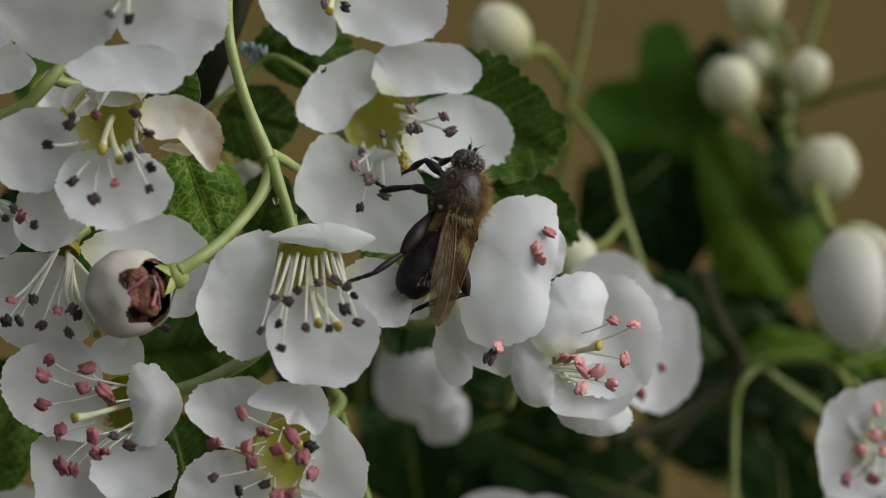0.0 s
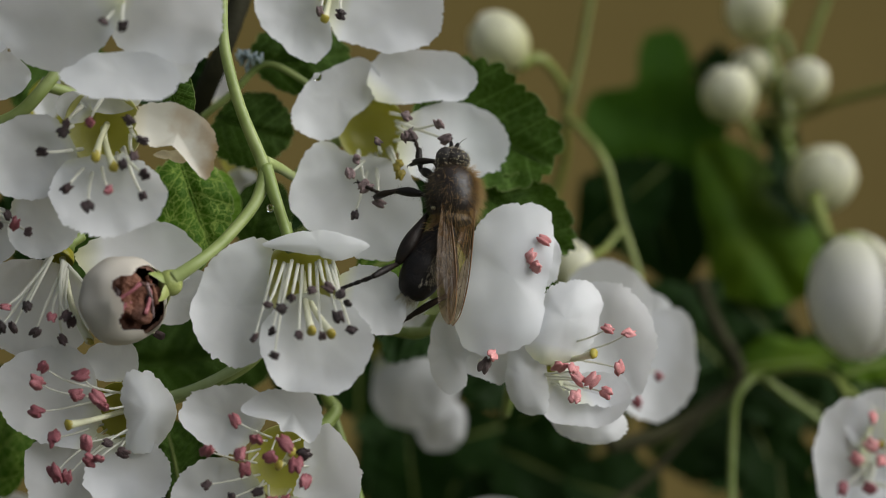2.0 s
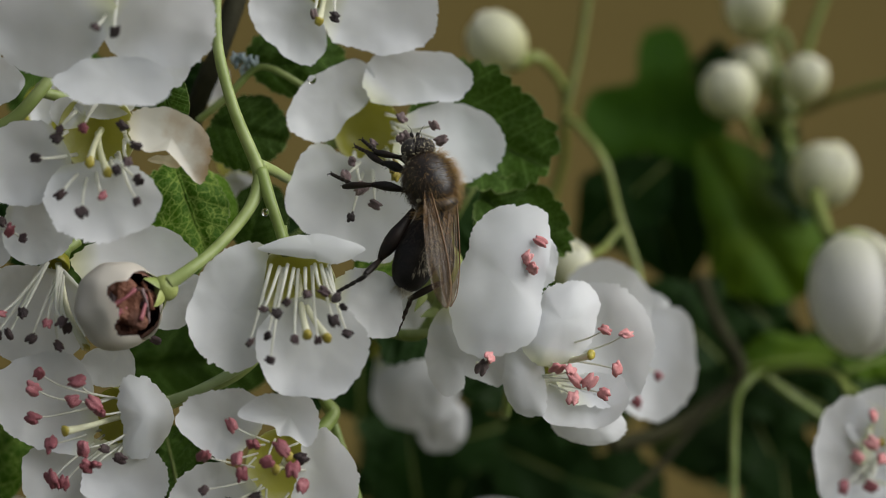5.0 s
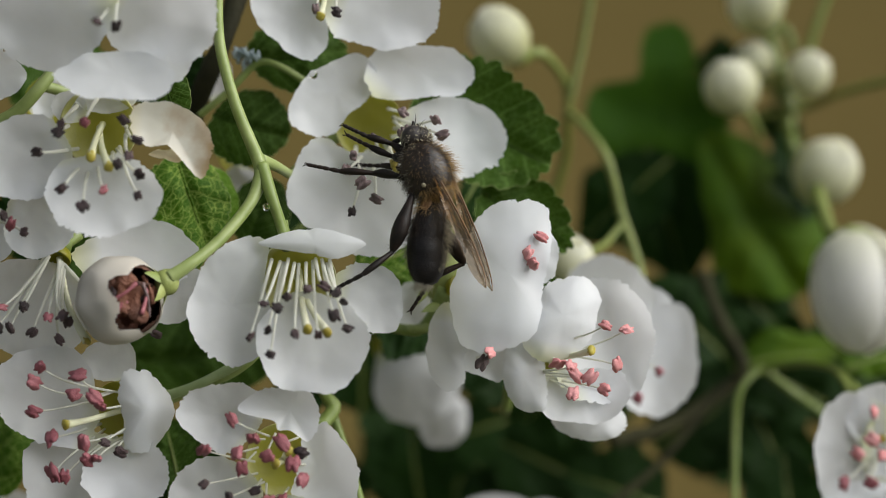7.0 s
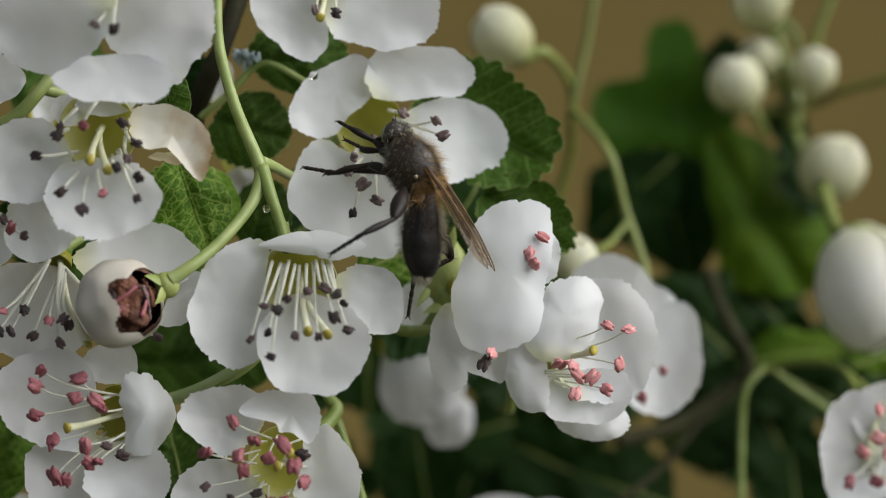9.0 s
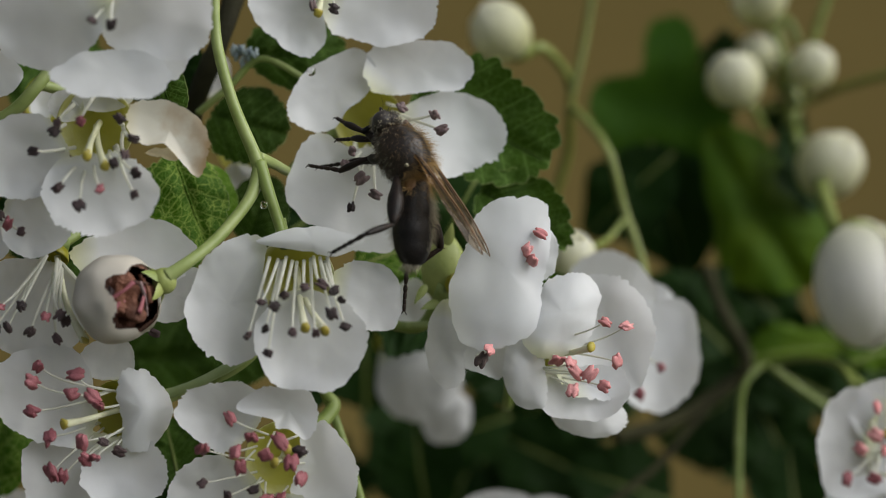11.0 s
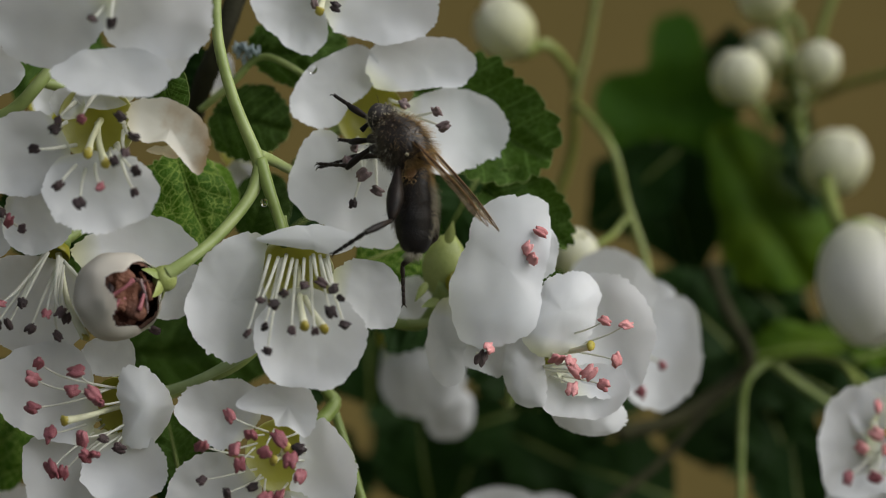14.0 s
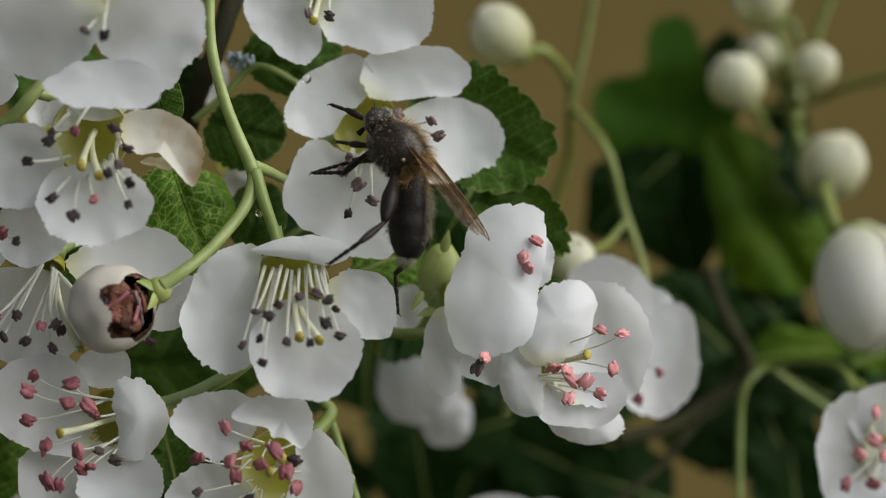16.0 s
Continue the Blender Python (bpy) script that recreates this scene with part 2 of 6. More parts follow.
def blade(rim, origin, along, face, length, rings=9, segs=44, height=None):
    """A round-ended blade: rim(a) gives (across, along) in 0..1 of length; height(p, q) its relief in mm."""
    x, y, z = axes(along, face)
    o = Vector(origin)
    bm = bmesh.new()
    uv = bm.loops.layers.uv.new("UVMap")
    mid = Vector((0, 0.55))
    flat = {}

    def point(p, q):
        v = bm.verts.new((o + x * (p * length) + y * (q * length) + z * height(p, q)) * MM)
        flat[v] = (p, q)
        return v

    centre = point(*mid)
    old = None
    for r in range(1, rings + 1):
        f = (r / rings) ** 0.85
        ring = []
        for s in range(segs):
            e = Vector(rim(TAU * s / segs))
            w = mid.lerp(e, f)
            ring.append(point(w.x, w.y))
        for s in range(segs):
            n = (s + 1) % segs
            if old is None:
                bm.faces.new((centre, ring[s], ring[n]))
            else:
                bm.faces.new((old[s], ring[s], ring[n], old[n]))
        old = ring
    for f in bm.faces:
        for loop in f.loops:
            p, q = flat[loop.vert]
            loop[uv].uv = (p + 0.5, q)
    return bm


def clock_rim(rim):
    """A closed outline from an ellipse (half-width, half-height, turn in degrees) or from reaches at the twelve hours of a clock face."""
    if len(rim) == 3:
        a, b, turn = rim[0], rim[1], radians(rim[2])

        def outline(w):
            p, q = a * math.sin(w), b * math.cos(w)
            return Vector((p * math.cos(turn) + q * math.sin(turn), q * math.cos(turn) - p * math.sin(turn)))
        return outline
    pts = [Vector((r * math.sin(TAU * k / 12), r * math.cos(TAU * k / 12))) for k, r in enumerate(rim)]

    def outline(w):
        f = (w / TAU * 12) % 12
        i, u = int(f), f - int(f)
        a, b, c, d = (pts[(i + n) % 12] for n in (-1, 0, 1, 2))
        return 0.5 * ((2 * b) + (c - a) * u + (2 * a - 5 * b + 4 * c - d) * u * u + (3 * b - a - 3 * c + d) * u ** 3)
    return outline


def clock_blade(middle, rim, lean, height, away, rings, segs, ragged):
    """A thin blade outlined as the camera sees it: lean is its slope across and upwards, height(p, q, r) its relief
    towards the camera in mm, away the way from its foot to its tip, ragged(w) a factor on the rim."""
    c = Vector(middle)
    outline = clock_rim(rim)
    sight = Vector((c.x / (160 + c.y), 1.0, c.z / (160 + c.y)))      # depth runs along the camera's line of sight, so the outline fits its view
    d = Vector((away[0], away[2]))
    d = d.normalized() if d.length > 0.01 else Vector((0, 1))
    size = max(outline(TAU * k / 24).length for k in range(24))
    bm = bmesh.new()
    uv = bm.loops.layers.uv.new("UVMap")
    flat = {}

    def point(e, r):
        y = lean[0] * e.x + lean[1] * e.y - height(e.x / size, e.y / size, r)
        v = bm.verts.new((c + Vector((e.x, 0, e.y)) + sight * y) * MM)
        flat[v] = (0.5 + (e.x * d.y - e.y * d.x) / size / 2, 0.5 + e.dot(d) / size / 2)
        return v

    centre = point(Vector((0, 0)), 0.0)
    wide = [ragged(TAU * s / segs) for s in range(segs)]
    plain = [outline(TAU * s / segs) for s in range(segs)]
    old = None
    for k in range(1, rings + 1):
        r = (k / rings) ** 0.8
        ring = [point(plain[s] * r * grow, r * grow) for s in range(segs) for grow in (1 + (wide[s] - 1) * r ** 9,)]
        for s in range(segs):
            n = (s + 1) % segs
            bm.faces.new((centre, ring[n], ring[s]) if old is None else (old[s], old[n], ring[n], ring[s]))
        old = ring
    for f in bm.faces:
        for loop in f.loops:
            loop[uv].uv = flat[loop.vert]
    return bm


def petal(parent, middle, rim, lean, cup, material, away, seed, label=""):
    """One petal; cup brings its rim towards the front, in mm."""
    size = sum(rim[:2]) / 2 if len(rim) == 3 else sum(rim) / 12

    def ragged(w):
        s, c = math.sin(w), math.cos(w)
        torn = max(0.0, 0.65 + 1.3 * noise.noise((s * 1.2 + seed, c * 1.2, seed * 0.7)))
        tooth = noise.noise((s * 17 + seed * 3, c * 17, seed)) * 0.6 + noise.noise((s * 34 + seed, c * 34, seed + 9)) * 0.5
        return 1 + 0.034 * noise.noise((s * 4.5, c * 4.5, seed + 5)) + 0.022 * noise.noise((s * 9, c * 9, seed + 7)) + 0.075 * torn * tooth

    def height(p, q, r):
        n = noise.noise((p * 1.5 + seed * 5.3, q * 1.5, seed * 1.9))
        m = noise.noise((p * 3.6 + seed * 2.3, q * 3.6, seed * 0.7))
        crimp = noise.noise((p * 8 + seed * 1.3, q * 8, seed * 2.7))
        return cup * r * r + size * (0.13 * n + 0.022 * m + 0.005 * crimp * r) * (0.35 + r) + 0.05 * size * max(0.0, r - 0.8) * 5 * noise.noise((p * 2.6, q * 2.6, seed + 3))

    return part("petal", clock_blade(middle, rim, lean, height, away, 14, 150, ragged), material, parent, label)


def spline(points, steps=6):
    pts = [Vector(p) for p in points]
    if len(pts) == 2:
        return [pts[0].lerp(pts[1], k / steps) for k in range(steps + 1)]
    out = []
    for i in range(len(pts) - 1):
        a = pts[max(i - 1, 0)]
        b, c = pts[i], pts[i + 1]
        d = pts[min(i + 2, len(pts) - 1)]
        for k in range(steps):
            u = k / steps
            out.append(0.5 * ((2 * b) + (c - a) * u + (2 * a - 5 * b + 4 * c - d) * u * u + (3 * b - a - 3 * c + d) * u ** 3))
    out.append(pts[-1])
    return out


def tube(points, radii, sides=10, steps=6, rough=0.0, bm=None):
    """A round stalk along smooth points; radii in mm, spread evenly along it."""
    line = spline(points, steps)
    bm = bm or bmesh.new()
    old = None
    up = Vector((0.31, 0.83, 0.47))
    for i, p in enumerate(line):
        d = (line[min(i + 1, len(line) - 1)] - line[max(i - 1, 0)]).normalized()
        x = (up - d * up.dot(d)).normalized()
        y = d.cross(x)
        f = i / (len(line) - 1) * (len(radii) - 1)
        lo = min(int(f), len(radii) - 2)
        r = radii[lo] + (radii[lo + 1] - radii[lo]) * (f - lo)
        ring = []
        for s in range(sides):
            a = TAU * s / sides
            w = r * (1 + rough * noise.noise(p * 0.6 + Vector((s, 0, 0))))
            ring.append(bm.verts.new((p + (x * math.cos(a) + y * math.sin(a)) * w) * MM))
        if old:
            for s in range(sides):
                n = (s + 1) % sides
                bm.faces.new((old[s], old[n], ring[n], ring[s]))
        else:
            bm.faces.new(list(reversed(ring)))
        old = ring
    bm.faces.new(old)
    return bm


def ball(centre, along, face, size, seed=0, rough=0.08, n=10, m=14, shape=None, bm=None):
    """A rounded lump: size is (across, along, thick) half-sizes in mm."""
    x, y, z = axes(along, face)
    c = Vector(centre)
    bm = bm or bmesh.new()

    def at(i, j):
        a, b = math.pi * i / n, TAU * j / m
        d = Vector((math.sin(a) * math.cos(b), -math.cos(a), math.sin(a) * math.sin(b)))
        k = 1 + rough * noise.noise(d * 1.7 + Vector((seed * 3.1, seed, 0)))
        if shape:
            k *= shape(d)
        return bm.verts.new((c + x * d.x * size[0] * k + y * d.y * size[1] * k + z * d.z * size[2] * k) * MM)

    low, high = at(0, 0), at(n, 0)
    old = None
    for i in range(1, n):
        ring = [at(i, j) for j in range(m)]
        for j in range(m):
            w = (j + 1) % m
            if old:
                bm.faces.new((old[j], old[w], ring[w], ring[j]))
            else:
                bm.faces.new((low, ring[w], ring[j]))
        old = ring
    for j in range(m):
        bm.faces.new((old[j], old[(j + 1) % m], high))
    bmesh.ops.recalc_face_normals(bm, faces=bm.faces)
    return bm


def bowl(centre, axis, radius, depth, wall=0.35):
    """The open cup in a flower's middle."""
    x, z0, y0 = axes(axis, (0.2, 0.1, 1))
    c, ax, u, v = Vector(centre), Vector(axis).normalized(), x, y0
    bm = bmesh.new()
    prof = [(0.0, -depth), (radius * 0.45, -depth * 0.93), (radius * 0.8, -depth * 0.6), (radius * 0.97, -depth * 0.15), (radius * 1.01, 0.0),
            (radius * 1.02, -0.12), (radius * 0.96, -depth * 0.5), (radius * 0.75, -depth * 1.15), (radius * 0.3, -depth * 1.5), (0.0, -depth * 1.6)]
    seg = 28
    old = None
    for k, (r, h) in enumerate(prof):
        if r == 0.0:
            ring = [bm.verts.new((c + ax * h) * MM)]
        else:
            ring = [bm.verts.new((c + ax * (h + 0.08 * noise.noise((j, k, 1))) + (u * math.cos(TAU * j / seg) + v * math.sin(TAU * j / seg)) * r) * MM) for j in range(seg)]
        if old:
            for j in range(seg):
                w = (j + 1) % seg
                if len(old) == 1:
                    bm.faces.new((old[0], ring[j], ring[w]))
                elif len(ring) == 1:
                    bm.faces.new((old[j], ring[0], old[w]))
                else:
                    bm.faces.new((old[j], ring[j], ring[w], old[w]))
        old = ring
    bmesh.ops.recalc_face_normals(bm, faces=bm.faces)
    return bm


def anther(parent, centre, along, face, size, material, seed):
    """A pollen sac of two lobes with a furrow between them."""
    def lobes(d):
        return 1 - 0.34 * math.exp(-(d.x * 3.6) ** 2) * (0.6 + 0.4 * abs(d.y)) + 0.12 * abs(d.x)
    bm = ball(centre, along, face, (size * (0.66 + 0.05 * (seed % 4)), size * (1.05 + 0.09 * (seed % 3)), size * 0.48), seed, 0.48, 12, 18, lobes)
    return part("anther", bm, material, parent, "")


def stamen(flower, root, tip, toward, material, size, seed, bow=0.8, thick=1.0):
    """A pale filament from the cup's rim to its anther."""
    r, t = Vector(root), Vector(tip)
    mid = r.lerp(t, 0.55) + Vector(toward).normalized() * bow
    f = part("stamen", tube([r, mid, t], [0.17 * thick, 0.13 * thick, 0.07 * thick], 8, 5), FILAMENT, flower, "")
    rnd = random.Random(seed)
    d = (t - mid).normalized()
    lean = Vector((rnd.uniform(-1, 1), rnd.uniform(-0.5, 0.5), rnd.uniform(-1, 1)))
    anther(f, t + d * size * 0.3, lean + d * 0.4, (rnd.uniform(-.6, .6), -1, rnd.uniform(-.6, .6)), size, material, seed)
    return f


def sepal(flower, base, tip, width, face):
    b, t = Vector(base), Vector(tip)
    length = (t - b).length
    half = width / length / 2

    def rim(a):
        q = 0.5 - 0.5 * math.cos(a)
        return math.sin(a) * half * (1.25 - q), q

    bm = blade(rim, b, t - b, face, length, 4, 20, lambda p, q: -0.12 * length * (p / half) ** 2 - 0.2 * length * q * q)
    return part("sepal", bm, CALYX, flower, "")


def flower(label, centre, axis, petals, stamens=(), styles=(), cup=2.2, size=0.42, roots=0.75, stalk=None, seed=1, far=False, thick=1.0, short=False, hang=0.0):
    """A hawthorn blossom. petals: (middle, rim, lean, cup, material or None); stamens: (tip, material)."""
    f = thing("hawthorn_flower", centre, label, "flower", "hawthorn blossoms")
    c, ax = Vector(centre), Vector(axis).normalized()
    part("cup", bowl(c - ax * 0.35, ax, cup, cup * 0.62), CUP, f, "yellow-green nectar cup")
    for k, (middle, rim, lean, cupped, material) in enumerate(petals):
        petal(f, middle, rim, lean, cupped, material or PETAL, Vector(middle) - c, seed * 11 + k * 3.3)
    for k, (tip, material) in enumerate(stamens):
        t = Vector(tip)
        out = t - c
        flat = out - ax * out.dot(ax)
        flat = flat.normalized() if flat.length > 0.2 else ax.orthogonal().normalized()
        u = ax.orthogonal().normalized()
        spin = 2.4 * k + seed
        flat = (flat + (u * math.cos(spin) + ax.cross(u) * math.sin(spin)) * 0.42).normalized()
        root = c + flat * cup * roots + ax * 0.05
        if short:
            root = t + Vector((-0.3, 1.8, 0.2))
        elif hang:
            root = Vector((c.x + out.x * 0.62, c.y - 0.6, c.z + hang + 0.2 * math.sin(k * 1.9)))
        stamen(f, root, t, ax, material, (min(size, 0.42) if material == ANTHER_DARK else size) * (0.9 + 0.25 * ((k * 37) % 10) / 10), seed * 100 + k, 0.1 if short else 0.8, thick)
    for k, tip in enumerate(styles):
        t = Vector(tip)
        r = c - ax * cup * 0.5 + ax.orthogonal().normalized() * (0.4 * (k - 0.5))
        s = part("style", tube([r, r.lerp(t, 0.5) + ax * 0.7, t], [0.26, 0.22, 0.25, 0.36], 8, 4), STYLE, f, "")
        part("stigma", ball(t, ax, (1, 0, 0), (0.42, 0.2, 0.36), k + seed, 0.35, 7, 10), OLIVE, s, "")
    if stalk:
        s = tube([c - ax * (cup * 1.0 + 0.4), *stalk], [0.75, 0.48, 0.42], 9, 6, 0.1)
        part("stalk", s, STEM_FAR if far else STEM, f, "")
    return f


def leaf(label, base, tip, width, face, lobes=3, deep=0.35, teeth=0.05, material=None, bend=-0.12, fold=0.18, seed=0):
    """A hawthorn leaf: lobed, toothed, folded along its midrib."""
    b, t = Vector(base), Vector(tip)
    length = (t - b).length
    half = width / length / 2

    def rim(a):
        q = 0.5 - 0.5 * math.cos(a)
        w = abs(math.sin(a)) ** 0.8
        sgn = 1 if math.sin(a) >= 0 else -1
        lobe = 1 - deep * (0.5 + 0.5 * math.cos(TAU * (q * lobes + 0.15 + 0.1 * sgn)))
        saw = ((q * lobes * 6.0 + 0.13 * sgn + 0.5 * noise.noise((q * 5, sgn * 3, seed + 2))) % 1.0) - 0.5
        k = lobe * (0.55 + 0.75 * math.sin(math.pi * min(1, q * 0.95) ** 0.8)) * (1 + 0.08 * noise.noise((q * 4, sgn, seed)))
        return sgn * w * half * k * (1 - teeth * 2 * saw), q - teeth * saw * 0.6 * w

    def height(p, q):
        s = p / half
        return length * (fold * abs(s) * 0.5 + bend * (q - 0.3) ** 2 * 2.5) + 0.5 * noise.noise((s * 2 + seed, q * 4, seed)) * abs(s) * 2 + \
            0.09 * math.sin((q - abs(s) * 0.3) * 38) * min(1, abs(s) * 2)

    lf = thing("hawthorn_leaf", base, label, "leaf", "hawthorn leaves")
    mat = material or LEAF
    part("blade", blade(rim, b, t - b, face, length, 12, 150, height), mat, lf, "")
    x, y, z = axes(t - b, face)
    rib = [b + y * (length * q) + z * (height(0, q) + 0.02) for q in (0.0, 0.3, 0.6, 0.95)]
    part("midrib", tube(rib, [0.20, 0.14, 0.06], 6, 5), STEM_FAR, lf, "")
    return lf


def broad_leaf(label, middle, rim, lean, cup, material, run, seed, teeth, lobe=None):
    """A toothed leaf with a pale tube along its rim as painted rim light, run is the way of its midrib across and
    upwards; lobe is a second blade of the same leaf.
    """
    lf = thing("hawthorn_leaf", middle, label, "leaf", "hawthorn leaves")

    def blade_part(name, middle, rim, lean, cup, material, run, seed, teeth):
        size = max(rim[:2]) if len(rim) == 3 else max(rim)
        d = Vector((run[0], run[1])).normalized()

        def ragged(w):
            saw = (w / TAU * 21 + 1.3 * noise.noise((math.sin(w) * 2, math.cos(w) * 2, seed))) % 1.0
            return 1 + 0.04 * noise.noise((math.sin(w) * 3, math.cos(w) * 3, seed + 4)) + teeth * (saw ** 0.8 * (1 - saw ** 7) - 0.35)

        def height(p, q, r):
            across, along = p * d.y - q * d.x, p * d.x + q * d.y
            ribs = math.sin((along - abs(across) * 0.7) * 17) * min(1.0, abs(across) * 4)
            return cup * r * r - size * 0.10 * math.exp(-(across * 9) ** 2) + size * 0.012 * ribs + size * 0.10 * noise.noise((p * 2 + seed, q * 2, seed))

        bm = clock_blade(middle, rim, lean, height, (run[0], 0, run[1]), 16, 208, ragged)
        bm.verts.ensure_lookup_table()
        edge = [v.co / MM for v in bm.verts[-208:]]
        # line of sight from the camera, as in clock_blade
        sight = Vector((middle[0] / (160 + middle[1]), 1.0, middle[2] / (160 + middle[1])))
        heading = math.atan2(d.x, d.y)
        span = [-clock_rim(rim)(heading + math.pi).length * 0.9, clock_rim(rim)(heading).length * 0.95]
        rib = []
        for k in range(7):
            e = d * (span[0] + (span[1] - span[0]) * k / 6)
            y = lean[0] * e.x + lean[1] * e.y - height(e.x / size, e.y / size, e.length / abs(span[0 if k < 3 else 1])) - 0.03
            rib.append(Vector(middle) + Vector((e.x, 0, e.y)) + sight * y)
        ob = part(name, bm, material, lf, "")
        if teeth:
            # pale tube along the teeth stands in for rim light
            part("leaf_margin", tube(edge + edge[:1], [0.024, 0.024], 5, 1), STEM, ob, "thin pale tube standing in for a lit leaf edge")

        part("midrib", tube(rib, [0.13, 0.09, 0.04], 6, 4), material, ob, "")

    blade_part("blade", middle, rim, lean, cup, material, run, seed, teeth)
    if lobe:
        blade_part("side_lobe", *lobe)
    return lf


def round_leaf(label, middle, tip, face, lobes, material, seed=0, teeth=0.0, rib=None):
    """A leaf of rounded lobes about its middle: lobes are (degrees from the tip, length of 1, spread in degrees)."""
    m, t = Vector(middle), Vector(tip)
    length = (t - m).length

    def rim(a):
        deg = math.degrees(a)
        r = 0.55
        for at, reach_out, spread in lobes:
            off = (deg - at + 180) % 360 - 180
            r = max(r, 0.55 + (reach_out - 0.55) * math.exp(-abs(off / spread) ** 3.0))
        r *= 1 + 0.05 * noise.noise((math.sin(a) * 2, math.cos(a) * 2, seed)) + 0.035 * noise.noise((math.sin(a) * 9, math.cos(a) * 9, seed))
        saw = ((deg + 4 * noise.noise((deg * 0.05, seed, 3))) / 10.5) % 1.0
        r *= 1 + teeth * (saw ** 0.7 * (1 - saw ** 6) - 0.4)
        return r * math.sin(a), 0.55 + r * math.cos(a)

    def height(p, q):
        return length * (0.10 * p * p - 0.12 * (q - 0.4) ** 2) + 0.9 * noise.noise((p * 2.2 + seed, q * 2.2, seed))

    x, y, z = axes(t - m, face)
    lf = thing("hawthorn_leaf", middle, label, "leaf", "hawthorn leaves")
    part("blade", blade(rim, m - y * length * 0.55, t - m, face, length, 12, 240 if teeth else 120, height), material, lf, "")
    part("midrib", tube([m - y * length * 0.5 + z * 0.15, m + z * (height(0, 0.55) + 0.03), m + y * length * 0.8 + z * (height(0, 1.35) + 0.03)], [0.2, 0.15, 0.06], 6, 5), rib or material, lf, "")
    return lf


def stalk(label, points, radii, material=None, name="flower_stalk", rough=0.06, category="stalk"):
    st = new(name, mesh_of(tube(points, [r * 0.94 for r in radii], 12, 8, rough), name, material or STEM))
    return tagged(st, label, category, "stalks and twigs")


def bud(label, centre, axis, radius, stalk_to=None, seed=0, material=None, tall=1.08):
    """A closed bud: overlapping petal shells over a small green calyx."""
    b = thing("hawthorn_bud", centre, label, "flower bud", "hawthorn buds")
    c, ax = Vector(centre), Vector(axis).normalized()
    u = ax.orthogonal().normalized()
    w = ax.cross(u)
    for k in range(4):
        a = TAU * k / 4 + seed
        d = u * math.cos(a) + w * math.sin(a)
        side = ax.cross(d)
        bm = bmesh.new()
        uv = bm.loops.layers.uv.new("UVMap")
        grid, flat = [], {}
        for i in range(11):
            row = []
            q = i / 10
            for j in range(11):
                s = j / 5 - 1
                th = math.pi * (1 - 0.97 * q)
                span = (1.25 + 0.25 * math.sin(math.pi * q)) * s
                lift = 1 + 0.12 * (s * 0.5 + 0.5) + 0.02 * k + 0.045 * noise.noise((k + seed, q * 3, s * 2)) + 0.02 * noise.noise((k + seed, q * 8, s * 6))
                p = c + (ax * math.cos(th) * tall + (d * math.cos(span) + side * math.sin(span)) * math.sin(th)) * radius * lift
                vert = bm.verts.new(p * MM)
                flat[vert] = (s * 0.5 + 0.5, q * 0.85 + 0.05)
                row.append(vert)
            grid.append(row)
        for i in range(10):
            for j in range(10):
                f = bm.faces.new((grid[i][j], grid[i][j + 1], grid[i + 1][j + 1], grid[i + 1][j]))
                for loop in f.loops:
                    loop[uv].uv = flat[loop.vert]
        part("petal", bm, material or PETAL_BUD, b, "")
    part("calyx", ball(c - ax * radius * 1.02, ax, (0, 0, 1), (radius * 0.55, radius * 0.42, radius * 0.55), seed, 0.1, 8, 12), CALYX, b, "green calyx")
    for k in range(5):
        a = TAU * k / 5 + seed
        d = u * math.cos(a) + w * math.sin(a)
        sepal(b, c - ax * radius * 0.95 + d * radius * 0.5, c - ax * radius * 0.35 + d * radius * 1.02, radius * 0.5, d)
    if stalk_to:
        part("stalk", tube([c - ax * radius * 1.3, *stalk_to], [radius * 0.24, radius * 0.17, radius * 0.17], 9, 6, 0.08), STEM_FAR, b, "")
    return b


def drop(place, radius, label):
    bm = ball(place, (0, 0, 1), (1, 0, 0), (radius, radius * 1.15, radius), 3, 0.02, 10, 14, lambda d: 1 - 0.25 * max(0, d.y) ** 3)
    ob = new("water_drop", mesh_of(bm, "water_drop", DEW))
    return tagged(ob, label, "water drop", "water drops")


# ---- the place: ground and the wall behind the hedge ----
def sheet(name, corners, material, label):
    bm = bmesh.new()
    bm.faces.new([bm.verts.new(c) for c in corners])
    return tagged(new(name, mesh_of(bm, name, material, False)), label, "", "", "structure")


def wall_block():
    bm = bmesh.new()
    bmesh.ops.create_cube(bm, size=1)
    bmesh.ops.scale(bm, vec=(6.0, 0.2, 2.6), verts=bm.verts)
    bmesh.ops.translate(bm, vec=(0.5, 0.9, 0.0), verts=bm.verts)
    bmesh.ops.bevel(bm, geom=bm.edges[:], offset=0.01, segments=2, affect="EDGES")
    return tagged(new("wall_back", mesh_of(bm, "wall_back", WALL, False)), "plain brown rendered garden wall", "wall", "", "structure")


sheet("ground", [(-300, -300, -1.3), (300, -300, -1.3), (300, 300, -1.3), (-300, 300, -1.3)], SOIL, "dark soil and short grass under the hedge")
wall_block()

DK, PL, PK, GR, OL = ANTHER_DARK, ANTHER_PLUM, ANTHER_PINK, ANTHER_GREY, OLIVE

